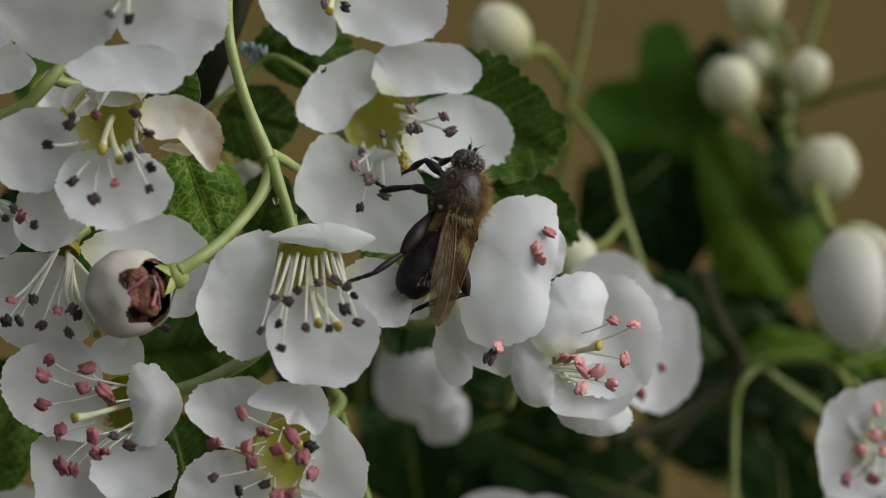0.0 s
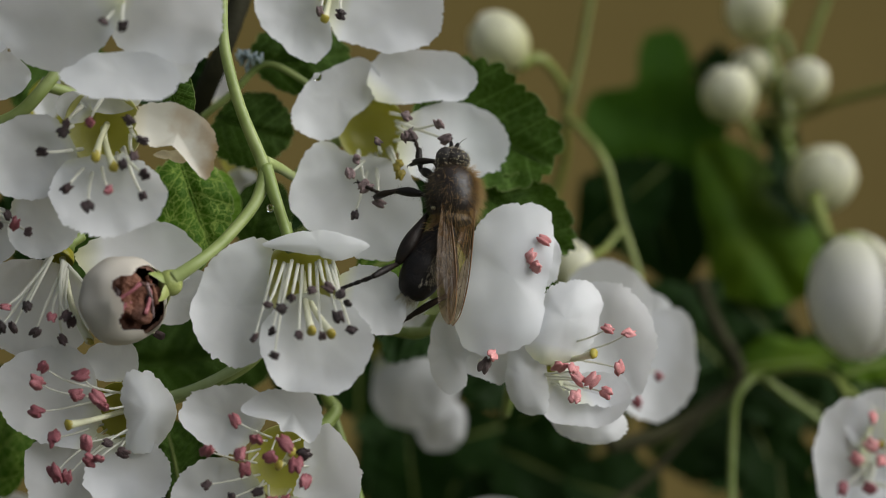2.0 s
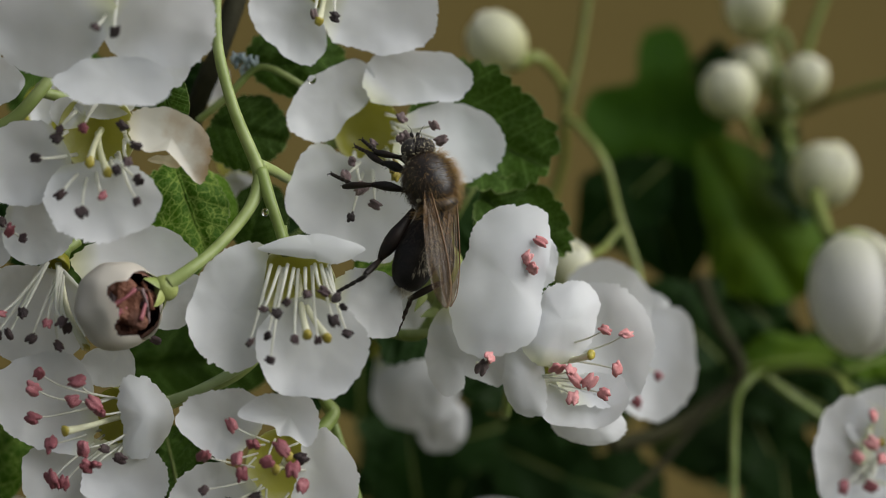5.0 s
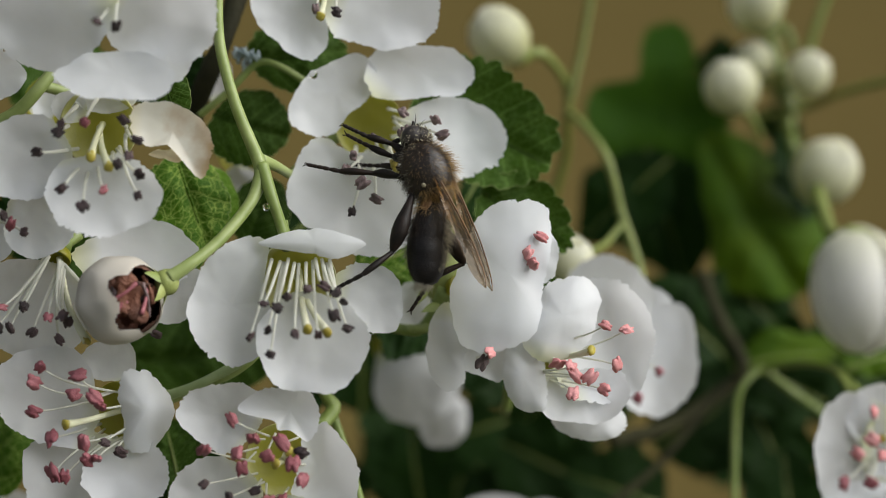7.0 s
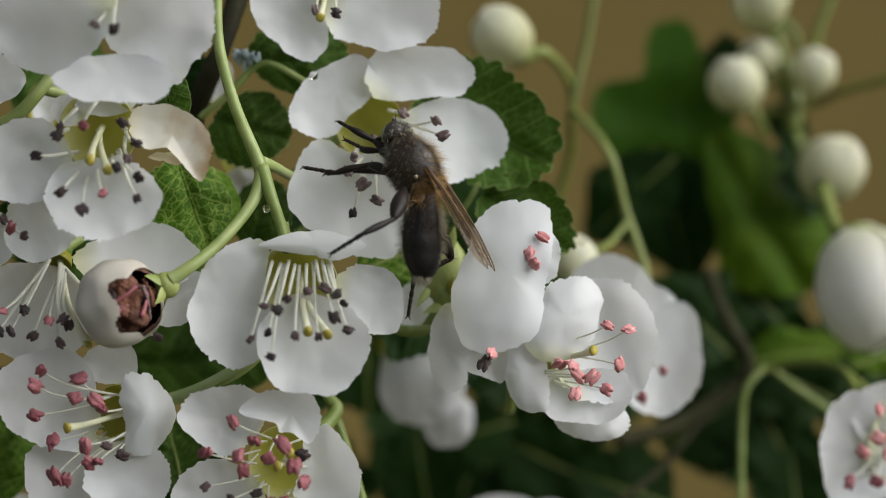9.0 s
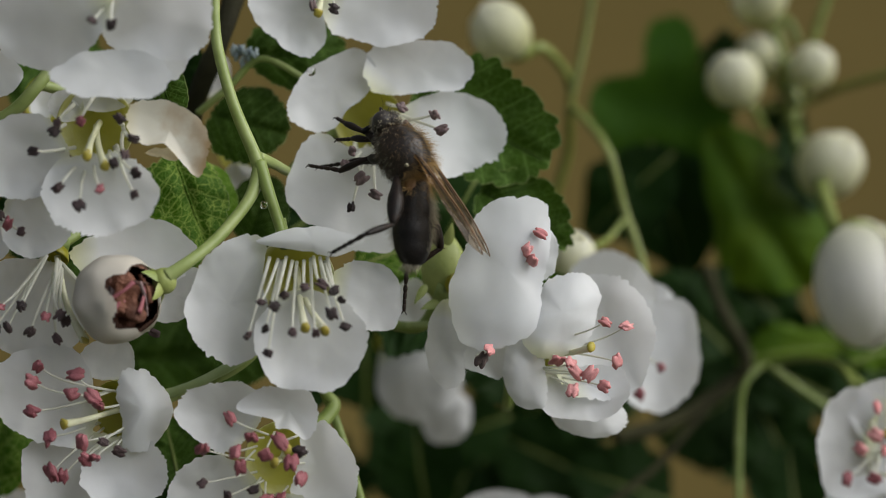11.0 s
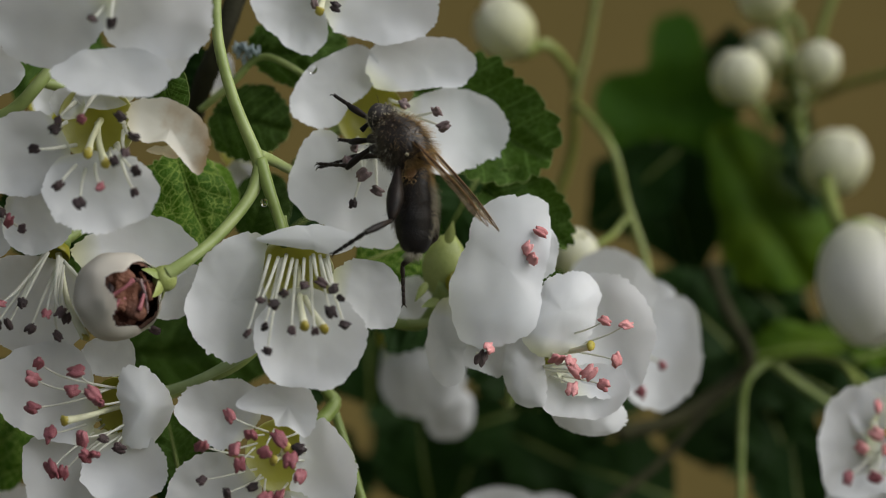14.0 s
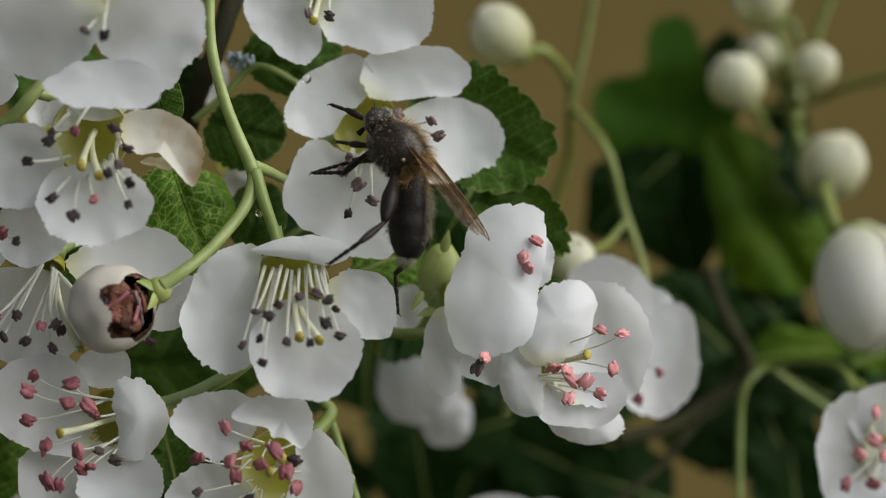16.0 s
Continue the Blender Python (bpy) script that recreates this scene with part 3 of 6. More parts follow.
# ---- blossoms in focus, from the upper corner downwards ----
flower("white hawthorn flower with broad drooping petals", (-24.19, -14.00, 19.96), (0, -0.8, -0.5), [
    ((-27.79, -14.50, 17.44), (3.56, 4.35, 5.15, 4.83, 4.27, 4.27, 4.08, 4.04, 4.16, 4.75, 4.75, 3.96), (-0.25, -0.45), 1.2, PETAL_SHADED),
    ((-19.88, -14.00, 17.29), (3.97, 4.37, 4.37, 4.25, 4.29, 3.81, 3.18, 3.26, 3.89, 3.77, 3.57, 3.77), (-0.15, -0.45), 1.35, PETAL_SHADED),
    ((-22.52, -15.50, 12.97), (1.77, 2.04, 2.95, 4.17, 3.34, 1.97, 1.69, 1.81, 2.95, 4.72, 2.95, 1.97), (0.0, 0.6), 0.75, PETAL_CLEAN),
    ((-19.84, -11.80, 15.05), (2.02, 2.1, 2.22, 2.18, 2.34, 2.5, 2.34, 2.22, 2.22, 2.22, 2.1, 2.02), (0.1, 0.1), 0.75, PETAL_SHADED)],
    [((-23.36, -19.00, 16.50), DK), ((-22.05, -19.00, 16.22), DK)], seed=1, size=0.45, stalk=[(-24.00, -6.00, 23.00), (-19.92, -4.00, 24.61)])
flower("white hawthorn flower reaching in past a green stalk", (-36.27, -9.00, 15.76), (0.2, -1, 0), [
    ((-33.30, -9.00, 13.72), (2.26, 2.05, 2.14, 2.71, 2.46, 2.14, 2.05, 2.46, 2.46, 2.46, 2.46, 2.46), (0.1, 0.1), 0.6, PETAL_SHADED),
    ((-33.71, -10.00, 16.50), (1.84, 1.84, 1.71, 1.71, 1.71, 1.63, 1.63, 1.84, 1.84, 1.84, 1.84, 1.84), (0.1, 0.1), 0.6, PETAL_SHADED)], [], seed=2)
flower("white hawthorn flower with one browning petal", (-24.99, -10.40, 9.55), (0.0, -1, -0.15), [
    ((-29.81, -11.60, 7.35), (3.15, 3.23, 3.03, 3.23, 3.43, 3.03, 3.23, 3.43, 3.83, 4.04, 3.63, 3.23), (0.22, 0.05), 0.75, PETAL_SHADED),
    ((-24.06, -12.80, 4.60), (2.8, 3.12, 3.68, 4.28, 3.88, 3.12, 3.2, 3.4, 4, 4.24, 4, 3.12), (0.0, 0.35), 1.35, None),
    ((-19.16, -11.60, 9.23), (2.02, 1.86, 2.1, 2.66, 3.31, 4.04, 1.45, 1.21, 2.26, 3.07, 3.39, 2.5), (0.08, 0.12), 0.75, PETAL_WILT),
    ((-19.73, -11.40, 7.48), (0.32, 0.4, 0.81, 1.78, 1.13, 0.57, 0.36, 0.32, 0.57, 1.29, 0.73, 0.36), (0.0, 0.3), 0.15, PETAL_SHRED),
    ((-27.25, -9.60, 11.13), (1.35, 1.19, 20), (0.1, -0.1), 0.3, None),
    ((-24.53, -9.40, 11.99), (2.38, 1.35, 0), (0.0, -0.2), 0.45, None)],
    [((-26.75, -15.00, 9.62), DK), ((-26.96, -15.00, 8.97), DK), ((-28.42, -15.00, 7.50), DK), ((-24.95, -15.50, 9.67), PL), ((-22.27, -15.00, 9.83), DK), ((-21.29, -15.00, 8.36), DK),
     ((-21.71, -16.00, 7.25), DK), ((-21.02, -16.00, 5.91), DK), ((-26.53, -16.00, 4.90), DK), ((-23.45, -16.50, 4.76), PL), ((-21.10, -16.00, 4.41), DK), ((-24.90, -16.50, 3.67), DK), ((-22.52, -16.00, 6.60), DK)],
    [(-24.63, -15.00, 7.18), (-23.25, -15.50, 6.42)], cup=2.9, seed=3, size=0.42, stalk=[(-27.82, -4.00, 12.33), (-30.25, -5.00, 13.12)])
flower("white hawthorn flower with dark anthers at the edge of the spray", (-35.61, -10.00, 4.26), (0.3, -1, 0), [
    ((-29.67, -10.20, 2.36), (3.06, 3.26, 3.26, 3.06, 2.85, 2.53, 2.57, 2.53, 2.53, 2.36, 2.44, 2.85), (0.15, 0.1), 0.75, None),
    ((-33.77, -9.20, 1.53), (2.26, 2.38, 2.46, 2.38, 2.38, 2.3, 2.26, 2.46, 2.46, 2.46, 2.46, 2.46), (0.1, 0.1), 0.6, PETAL_SHADED)],
    [((-32.08, -13.00, 2.32), DK), ((-31.01, -13.00, 2.36), PL), ((-30.02, -13.00, 1.82), DK), ((-31.50, -13.00, 3.02), DK)], seed=4, size=0.42)
flower("white hawthorn flower seen from its side, stamens hanging", (-28.73, -8.00, -0.47), (-0.3, -0.5, -0.8), [
    ((-22.77, -5.50, 0.04), (2.61, 3.03, 3.78, 4.62, 3.87, 3.28, 3.15, 3.36, 3.99, 5.04, 3.28, 2.77), (0.15, 0.3), 0.75, None),
    ((-19.88, -6.00, -3.21), (1.76, 2.51, 3.18, 1.68, 1.55, 1.84, 2.05, 2.3, 2.51, 2.72, 2.72, 2.01), (0.15, 0.2), 0.75, None),
    ((-30.83, -6.50, -3.41), (3.13, 3.34, 3.97, 4.18, 4.8, 4.93, 4.51, 4.38, 4.38, 4.38, 4.18, 3.55), (0.1, 0.05), 0.75, None)],
    [((-31.72, -12.00, -3.70), PL), ((-30.14, -12.00, -3.62), DK), ((-28.25, -12.50, -4.40), PL), ((-27.26, -12.50, -4.31), DK), ((-26.93, -12.00, -4.79), DK),
     ((-29.41, -12.50, -5.48), DK), ((-27.56, -12.00, -6.08), DK), ((-32.13, -12.00, -5.20), DK), ((-20.98, -9.00, -5.90), DK), ((-31.18, -12.00, -5.20), DK)],
    [(-25.73, -11.00, -6.33)], cup=1.1, thick=0.9, seed=5, size=0.42, stalk=[(-28.33, -6.00, 0.91), (-27.42, -5.00, 1.57)])
flower("white hawthorn flower with dangling dark anthers", (-10.34, -9.30, -1.99), (0.0, -0.90, -0.44), [
    ((-15.17, -9.80, -3.76), (4.74, 5.39, 2.86, 2.94, 3.88, 4.29, 4.58, 3.92, 3.43, 3.23, 3.02, 3.76), (0.04, 0.15), 1.05, None),
    ((-8.77, -10.90, 0.88), (1.1, 1.22, 1.78, 3.73, 2.27, 1.22, 0.81, 0.89, 1.38, 4.22, 1.87, 1.14), (0.05, 0.18), -0.45, None),
    ((-9.17, -11.20, -5.82), (3.16, 3.16, 3.72, 4.53, 4.53, 4.7, 4.25, 4.53, 4.13, 3.97, 3.44, 3.32), (0.0, 0.25), 1.35, None),
    ((-4.42, -9.00, -3.14), (2.38, 2.26, 2.14, 2.05, 2.38, 2.96, 2.71, 2.88, 3.29, 3.29, 3.29, 2.88), (0.05, 0.15), 0.75, None)],
    [((-12.11, -15.00, -3.43), DK), ((-11.14, -15.50, -3.66), DK), ((-10.40, -15.50, -2.93), DK), ((-9.01, -15.00, -2.41), DK), ((-7.88, -14.00, -2.22), DK), ((-7.06, -14.00, -2.67), DK),
     ((-6.53, -14.00, -3.33), DK), ((-7.10, -15.00, -4.24), DK), ((-6.18, -14.50, -5.20), DK), ((-9.88, -15.50, -5.53), DK), ((-8.21, -15.50, -5.65), DK), ((-13.13, -15.00, -5.79), DK),
     ((-11.79, -15.50, -5.28), DK), ((-11.62, -15.50, -7.03), DK)],
    [(-9.01, -15.00, -5.38), (-7.59, -15.00, -5.59)], cup=3.0, thick=0.9, hang=1.5, seed=6, size=0.40, stalk=[(-11.43, -6.00, 1.56), (-11.61, -6.00, 2.64)])
feeding_flower = flower("white hawthorn flower on which the insect feeds", (-5.35, 1.30, 10.21), (0.05, -1, -0.1), [
    ((-8.08, 0.40, 12.90), (2.4, 3.49, 3.84, 3.05, 2.4, 2.18, 3.32, 4.01, 4.19, 3.05, 2.44, 2.18), (0.22, 0.05), 0.75, None),
    ((-1.31, 1.00, 14.54), (2.01, 2.28, 3.33, 4.34, 3.85, 2.36, 2.19, 2.63, 4.03, 4.29, 3.77, 2.36), (0.05, 0.25), 0.75, None),
    ((1.18, 1.80, 9.51), (3.04, 3.08, 3.74, 4.45, 4.31, 3.78, 3.87, 4.05, 4.62, 4.31, 3.87, 3.21), (0.26, 0.2), 0.9, None),
    ((-6.68, -0.60, 4.53), (3.47, 3.9, 4.86, 5.29, 5.98, 5.55, 4.51, 3.56, 4.34, 5.07, 5.03, 5.29), (0.1, 0.2), 1.35, None)],
    [((-4.65, -4.00, 8.91), GR), ((-2.14, -4.50, 9.40), GR), ((-2.50, -4.00, 10.92), GR), ((-0.04, -3.50, 10.30), GR), ((0.48, -3.50, 9.20), GR), ((-6.32, -4.00, 7.59), GR),
     ((-6.76, -4.00, 6.49), GR), ((-5.66, -4.00, 5.53), GR), ((-4.56, -4.00, 4.30), GR), ((-6.41, -4.00, 3.29), DK), ((-2.49, -4.50, 9.23), GR), ((-3.13, -3.50, 7.17), OL), ((-2.99, -3.50, 6.51), OL)],
    [], cup=2.7, seed=7, size=0.46, stalk=[(-8.59, 6.00, 9.38), (-11.64, 3.00, 6.46)])
flower("white hawthorn flower hanging with a drop at its rim", (-8.78, 1.00, 21.10), (0, -0.8, -0.6), [
    ((-11.43, 0.00, 18.72), (2.61, 2.61, 2.61, 2.7, 3.39, 3.7, 2.83, 2.09, 2.26, 2.83, 3.7, 3.05), (0.1, 0.15), 0.75, None),
    ((-4.25, 0.60, 19.70), (3.06, 3.49, 4.37, 4.63, 4.59, 3.71, 3.41, 3.32, 4.37, 4.81, 4.37, 3.49), (-0.05, 0.2), 0.9, None)],
    [((-9.23, -3.00, 19.25), GR), ((-7.64, -3.00, 19.03), DK)], [(-8.88, -3.00, 18.59)], seed=8, size=0.42)
flower("white hawthorn flower with plum-pink anthers", (-24.03, -8.00, -12.01), (-0.45, -0.85, -0.2), [
    ((-28.96, -8.40, -10.62), (3.88, 3.96, 3.55, 3.46, 4.12, 4.45, 3.63, 3.55, 3.92, 4.29, 4.45, 3.92), (0.2, 0.05), 1.2, None),
    ((-21.39, -10.60, -11.51), (2.93, 2.24, 2.03, 2.11, 2.11, 2.36, 3.17, 3.25, 1.95, 1.91, 2.44, 3.25), (0.35, 0.0), -1.35, PETAL_CLEAN),
    ((-27.07, -8.20, -17.25), (4.21, 4.34, 4.54, 4.54, 4.54, 4.13, 3.72, 3.72, 4.01, 3.92, 4.62, 4.46), (0.08, 0.25), 1.2, None),
    ((-22.65, -9.20, -16.71), (3.2, 3.04, 2.87, 2.75, 2.54, 2.13, 2.05, 2.46, 3.28, 3.9, 3.69, 3.36), (0.0, 0.3), 0.9, None),
    ((-24.58, -6.40, -7.95), (1.34, 1.67, 1.75, 1.75, 1.88, 1.67, 1.67, 1.88, 2.3, 2.51, 2.09, 1.59), (0.0, -0.1), 0.6, PETAL_SHADED)],
    [((-28.89, -12.00, -8.28), PL), ((-29.30, -12.00, -9.37), PL), ((-26.10, -12.00, -8.91), PL), ((-26.39, -12.00, -10.24), PL), ((-24.98, -12.00, -10.45), PL), ((-24.48, -12.00, -11.11), PL), ((-29.39, -12.00, -11.45), PL),
     ((-28.06, -12.00, -13.36), PL), ((-25.64, -12.00, -13.69), PL), ((-25.47, -12.00, -14.94), PL), ((-24.73, -12.00, -14.86), PL), ((-27.97, -12.00, -15.90), PL), ((-27.14, -12.00, -16.19), PL), ((-24.18, -12.00, -13.69), DK), ((-23.30, -11.00, -14.50), DK)],
    [(-27.10, -12.00, -12.45)], cup=2.4, thick=0.62, seed=9, size=0.58, stalk=[(-20.62, -2.00, -11.06), (-15.53, -4.00, -8.95), (-13.34, -4.00, -6.98)])
flower("white hawthorn flower with crowded pink anthers", (-11.56, -7.80, -15.58), (0.0, -1, 0.05), [
    ((-15.80, -9.80, -12.00), (2.37, 2.78, 3.19, 3.02, 2.7, 2.61, 2.86, 2.61, 2.74, 3.43, 3.11, 2.53), (0.15, 0.05), 1.05, None),
    ((-10.66, -10.80, -11.50), (1.7, 1.87, 2.03, 2.11, 2.44, 2.68, 1.54, 1.7, 1.54, 3.86, 2.84, 1.87), (0.05, 0.1), 0.75, None),
    ((-8.22, -9.40, -16.27), (3.69, 2.79, 2.54, 2.58, 2.87, 3.69, 4.1, 3.69, 2.87, 2.05, 2.05, 3.07), (-0.18, 0.0), 1.05, None),
    ((-16.29, -9.20, -18.62), (3.53, 3.36, 3.45, 3.69, 3.9, 3.9, 3.9, 3.9, 3.98, 3.77, 3.69, 3.61), (0.15, 0.15), 1.05, None),
    ((-11.17, -9.60, -20.69), (3.27, 2.78, 0), (0.0, 0.25), 0.9, None)],
    [((-14.64, -13.00, -12.07), PL), ((-16.60, -13.50, -14.22), PL), ((-14.21, -14.00, -14.33), PL), ((-13.10, -13.50, -13.35), PL), ((-10.92, -14.00, -13.63), PL), ((-12.07, -14.00, -14.54), PL), ((-9.56, -13.50, -16.36), PL),
     ((-9.67, -13.00, -14.47), DK), ((-13.93, -13.50, -15.45), PL), ((-16.65, -13.50, -16.65), DK), ((-14.83, -13.50, -17.59), DK), ((-11.99, -14.00, -17.86), PL), ((-11.05, -14.00, -17.70), PL), ((-13.02, -13.50, -17.14), DK), ((-10.18, -14.00, -15.15), PL)],
    [(-11.53, -13.00, -15.26), (-10.58, -13.00, -14.35)], cup=2.8, thick=0.62, seed=10, size=0.58, stalk=[(-8.28, -0.00, -12.56), (-8.82, -0.00, -11.21), (-9.95, -2.00, -8.84)])
side_flower = flower("white hawthorn flower turned sideways beside the insect", (1.97, -1.00, -2.64), (0.85, -0.5, 0.1), [
    ((5.70, -5.20, -1.48), (5.79, 5.79, 3.74, 2.87, 2.96, 4.79, 5.92, 6.62, 5.23, 4.09, 3.74, 4.88), (0.12, 0.16), -0.9, PETAL_CLEAN),
    ((7.96, -3.70, 0.26), (1.67, 1.63, 1.63, 1.67, 1.76, 2.42, 2.86, 3.3, 3.3, 3.3, 2.42, 1.76), (0.15, 0.0), -0.45, PETAL_CLEAN),
    ((-1.93, 3.00, -4.31), (1.56, 2.11, 0), (0.1, 0.2), 0.45, None),
    ((0.84, -3.60, -7.44), (3.74, 3.3, 2.29, 1.67, 1.58, 2.9, 3.26, 2.38, 1.72, 1.63, 1.67, 2.55), (0.05, 0.1), -0.6, None),
    ((3.90, -2.40, -8.29), (2.66, 2.44, 2.22, 1.95, 2.04, 2.04, 1.42, 1.33, 1.77, 1.86, 2.22, 2.44), (0.1, 0.1), 0.6, None)],
    [((8.22, -4.50, 1.31), PK), ((7.09, -4.50, 0.04), PK), ((7.55, -4.80, -0.74), PK), ((4.23, -6.50, -7.47), PK), ((3.59, -6.00, -8.27), GR)],
    [], cup=0.9, seed=11, size=0.55, short=True, stalk=[(-1.09, 2.00, -5.97), (-3.83, 2.00, -5.88)])
part("receptacle", ball((0.54, 1.00, -1.68), (0.22, 0, 1), (0, -1, 0), (1.75, 2.9, 1.6), 3, 0.08, 14, 18, lambda d: 1 - 0.25 * max(0, -d.y)), CALYX, side_flower, "yellow-green receptacle")
sepal(side_flower, (0.99, -0.50, 0.40), (1.47, -1.50, 2.01), 1.0, (0.3, -1, 0))
sepal(side_flower, (0.27, -0.80, -3.98), (-0.98, -2.00, -4.40), 0.9, (0, -1, 0.3))
sepal(side_flower, (-0.72, -0.50, -2.65), (-1.60, -1.50, -3.97), 0.8, (0, -1, 0.3))
flower("half-open white hawthorn flower with rose-pink anthers", (8.93, -2.00, -8.49), (0.6, -0.8, 0.0), [
    ((13.61, 0.80, -6.51), (4.5, 4.1, 3.83, 3.83, 4.01, 4.99, 5.35, 5.35, 4.9, 4.9, 4.9, 4.46), (0.15, 0.12), 2.85, None),
    ((9.87, -4.80, -4.76), (2.92, 3.4, 3.27, 2.58, 2.75, 2.92, 3.35, 3.96, 3.66, 2.41, 2.15, 2.75), (0.2, 0.15), -1.2, None),
    ((6.74, -4.40, -9.37), (3.23, 2.93, 1.94, 1.72, 2.16, 3.19, 2.76, 2.07, 1.64, 1.55, 1.64, 2.37), (0.12, 0.12), -0.9, None),
    ((11.59, -2.20, -11.27), (2.19, 2.62, 3.59, 3.59, 2.89, 2.36, 2.01, 2.19, 3.15, 4.02, 3.59, 2.62), (0.0, 0.3), 1.35, None),
    ((11.97, -1.20, -13.04), (3.08, 1.72, 8), (0.0, 0.4), -0.75, None)],
    [((12.95, -6.00, -5.54), PK), ((14.56, -5.50, -5.91), PK), ((13.82, -6.00, -8.49), PK), ((12.82, -6.00, -10.35), PK), ((10.49, -6.50, -10.58), PK), ((11.72, -6.20, -9.43), PK),
     ((10.31, -6.00, -8.62), PK), ((9.38, -5.60, -8.34), PK), ((10.65, -6.00, -9.27), PK)],
    [(11.95, -6.00, -7.41)], cup=1.8, thick=0.6, seed=12, size=0.56, stalk=[(6.43, 8.00, -9.40), (5.68, 14.00, -13.65)])

# ---- the withered bud on its curved stalk ----
def withered_bud(centre, opening, radius):
    b = thing("withered_bud", centre, "cream withered bud torn open over brown stamens", "flower bud")
    c, d = Vector(centre), Vector(opening).normalized()
    shell = ball(c, (0, 0, 1), (0, -1, 0), (radius, radius * 1.0, radius), 5, 0.10, 96, 120)
    hole = [v for v in shell.verts if (v.co / MM - c).normalized().dot(d) > 0.70 + 0.24 * noise.noise(v.co / MM * 0.55)]
    bmesh.ops.delete(shell, geom=hole, context="VERTS")
    uv = shell.loops.layers.uv.new("UVMap")
    for f in shell.faces:
        for loop in f.loops:
            p = (loop.vert.co / MM - c)
            loop[uv].uv = (0.5 + p.z * 0.08, 0.45 + 0.4 * (p.normalized().dot(d) * 0.5 + 0.5))
    part("petal", shell, PETAL_CREAM, b, "cream petals closed in a ball")
    lining = ball(c, (0, 0, 1), (0, -1, 0), (radius * 0.93, radius * 0.93, radius * 0.93), 8, 0.10, 40, 50)
    bmesh.ops.delete(lining, geom=[v for v in lining.verts if (v.co / MM - c).normalized().dot(d) > 0.72], context="VERTS")
    part("core", lining, BROWN, b, "brown withered lining")
    part("stump", ball(c + d * radius * 0.18, d, (0, 0, 1), (radius * 0.62, radius * 0.45, radius * 0.62), 8, 0.7, 24, 30), BROWN, b, "brown shrivelled heart of the bud")
    x, y, z = axes(d, (0, 0, 1))
    rnd = random.Random(4)
    for k in range(9):
        a, r = rnd.uniform(0, TAU), radius * 0.55 * rnd.random() ** 0.5
        p = c + d * radius * (0.28 + 0.30 * rnd.random()) + (x * math.cos(a) + z * math.sin(a)) * r
        anther(b, p, (rnd.uniform(-1, 1), rnd.uniform(-1, 1), rnd.uniform(-1, 1)), d, 0.5, (BROWN, ANTHER_PLUM, ANTHER_DARK)[k % 3], k)
    for k in range(5):
        a, e = rnd.uniform(0, TAU), rnd.uniform(0, TAU)
        p = c + d * radius * 0.55 + (x * math.cos(a) + z * math.sin(a)) * radius * 0.55
        w = c + d * radius * 0.78 + (x * math.cos(e) + z * math.sin(e)) * radius * 0.35
        part("stamen", tube([p, p.lerp(w, 0.5) + d * 0.3, w], [0.16, 0.12, 0.2], 6, 4, 0.4), (ANTHER_PLUM, BROWN, ANTHER_GREY)[k % 3], b, "")
    for k in range(5):
        a = TAU * k / 5 + 0.4
        q = Vector((0.95, 0.1, 0.35)).normalized()
        u = q.orthogonal().normalized()
        e = u * math.cos(a) + q.cross(u) * math.sin(a)
        sepal(b, c + q * radius * 1.1 + e * 0.5, c + q * radius * 0.82 + e * radius * 0.62, 1.2, e)
    q = Vector((0.95, 0.1, 0.35)).normalized()
    part("calyx", ball(c + q * radius * 1.1, q, (0, 0, 1), (1.0, 0.9, 1.0), 2, 0.1), CALYX, b, "green calyx")
    return b


withered_bud((-23.06, -12.00, -3.20), (0.70, -0.70, 0.04), 3.30)

# ---- stalks in focus ----
stalk("green flower stalk, forked below the top blossoms", [(-16.50, -6.00, 21.70), (-16.36, -6.50, 16.45), (-15.15, -7.00, 11.66), (-13.51, -7.00, 7.57), (-13.08, -7.00, 6.28)], [0.42, 0.45, 0.5, 0.6])
stalk("curved green stalk of the withered bud", [(-13.00, -7.00, 6.71), (-13.77, -8.00, 4.10), (-15.78, -10.00, 1.31), (-17.71, -11.50, -0.46), (-19.40, -12.00, -1.62)], [0.6, 0.48, 0.45, 0.6])
stalk("green stalk running down from the fork", [(-13.12, -7.00, 6.84), (-12.23, -8.00, 4.32), (-11.46, -8.00, 1.97), (-11.00, -9.00, 0.47)], [0.6, 0.45, 0.45])
stalk("short green side stalk at the fork", [(-13.17, -7.00, 7.27), (-12.16, -5.00, 6.80), (-11.21, -0.00, 6.26), (-9.70, 5.00, 6.54)], [0.5, 0.4, 0.36])
stalk("thick green stalk under the top blossom", [(-28.76, -6.00, 14.77), (-30.08, -7.00, 12.74), (-32.02, -7.00, 10.80), (-34.60, -7.00, 9.73)], [0.5, 0.55, 0.55])
stalk("pale green stalk sloping between two blossoms", [(-21.37, -3.00, -11.17), (-18.60, -4.00, -10.14), (-15.87, -5.00, -8.76), (-13.60, -6.00, -7.32)], [0.42, 0.40, 0.5], STEM_PALE)
stalk("green stalk slanting down behind the blossoms", [(-9.52, 2.00, -9.98), (-8.47, 2.00, -12.71), (-7.20, 1.00, -16.26), (-5.81, -0.00, -20.66)], [0.42, 0.40, 0.40])
stalk("light green stalk behind the petals", [(-4.34, 4.00, -6.04), (-2.23, 2.00, -6.01), (-0.41, 1.00, -5.93)], [0.36, 0.36, 0.4])
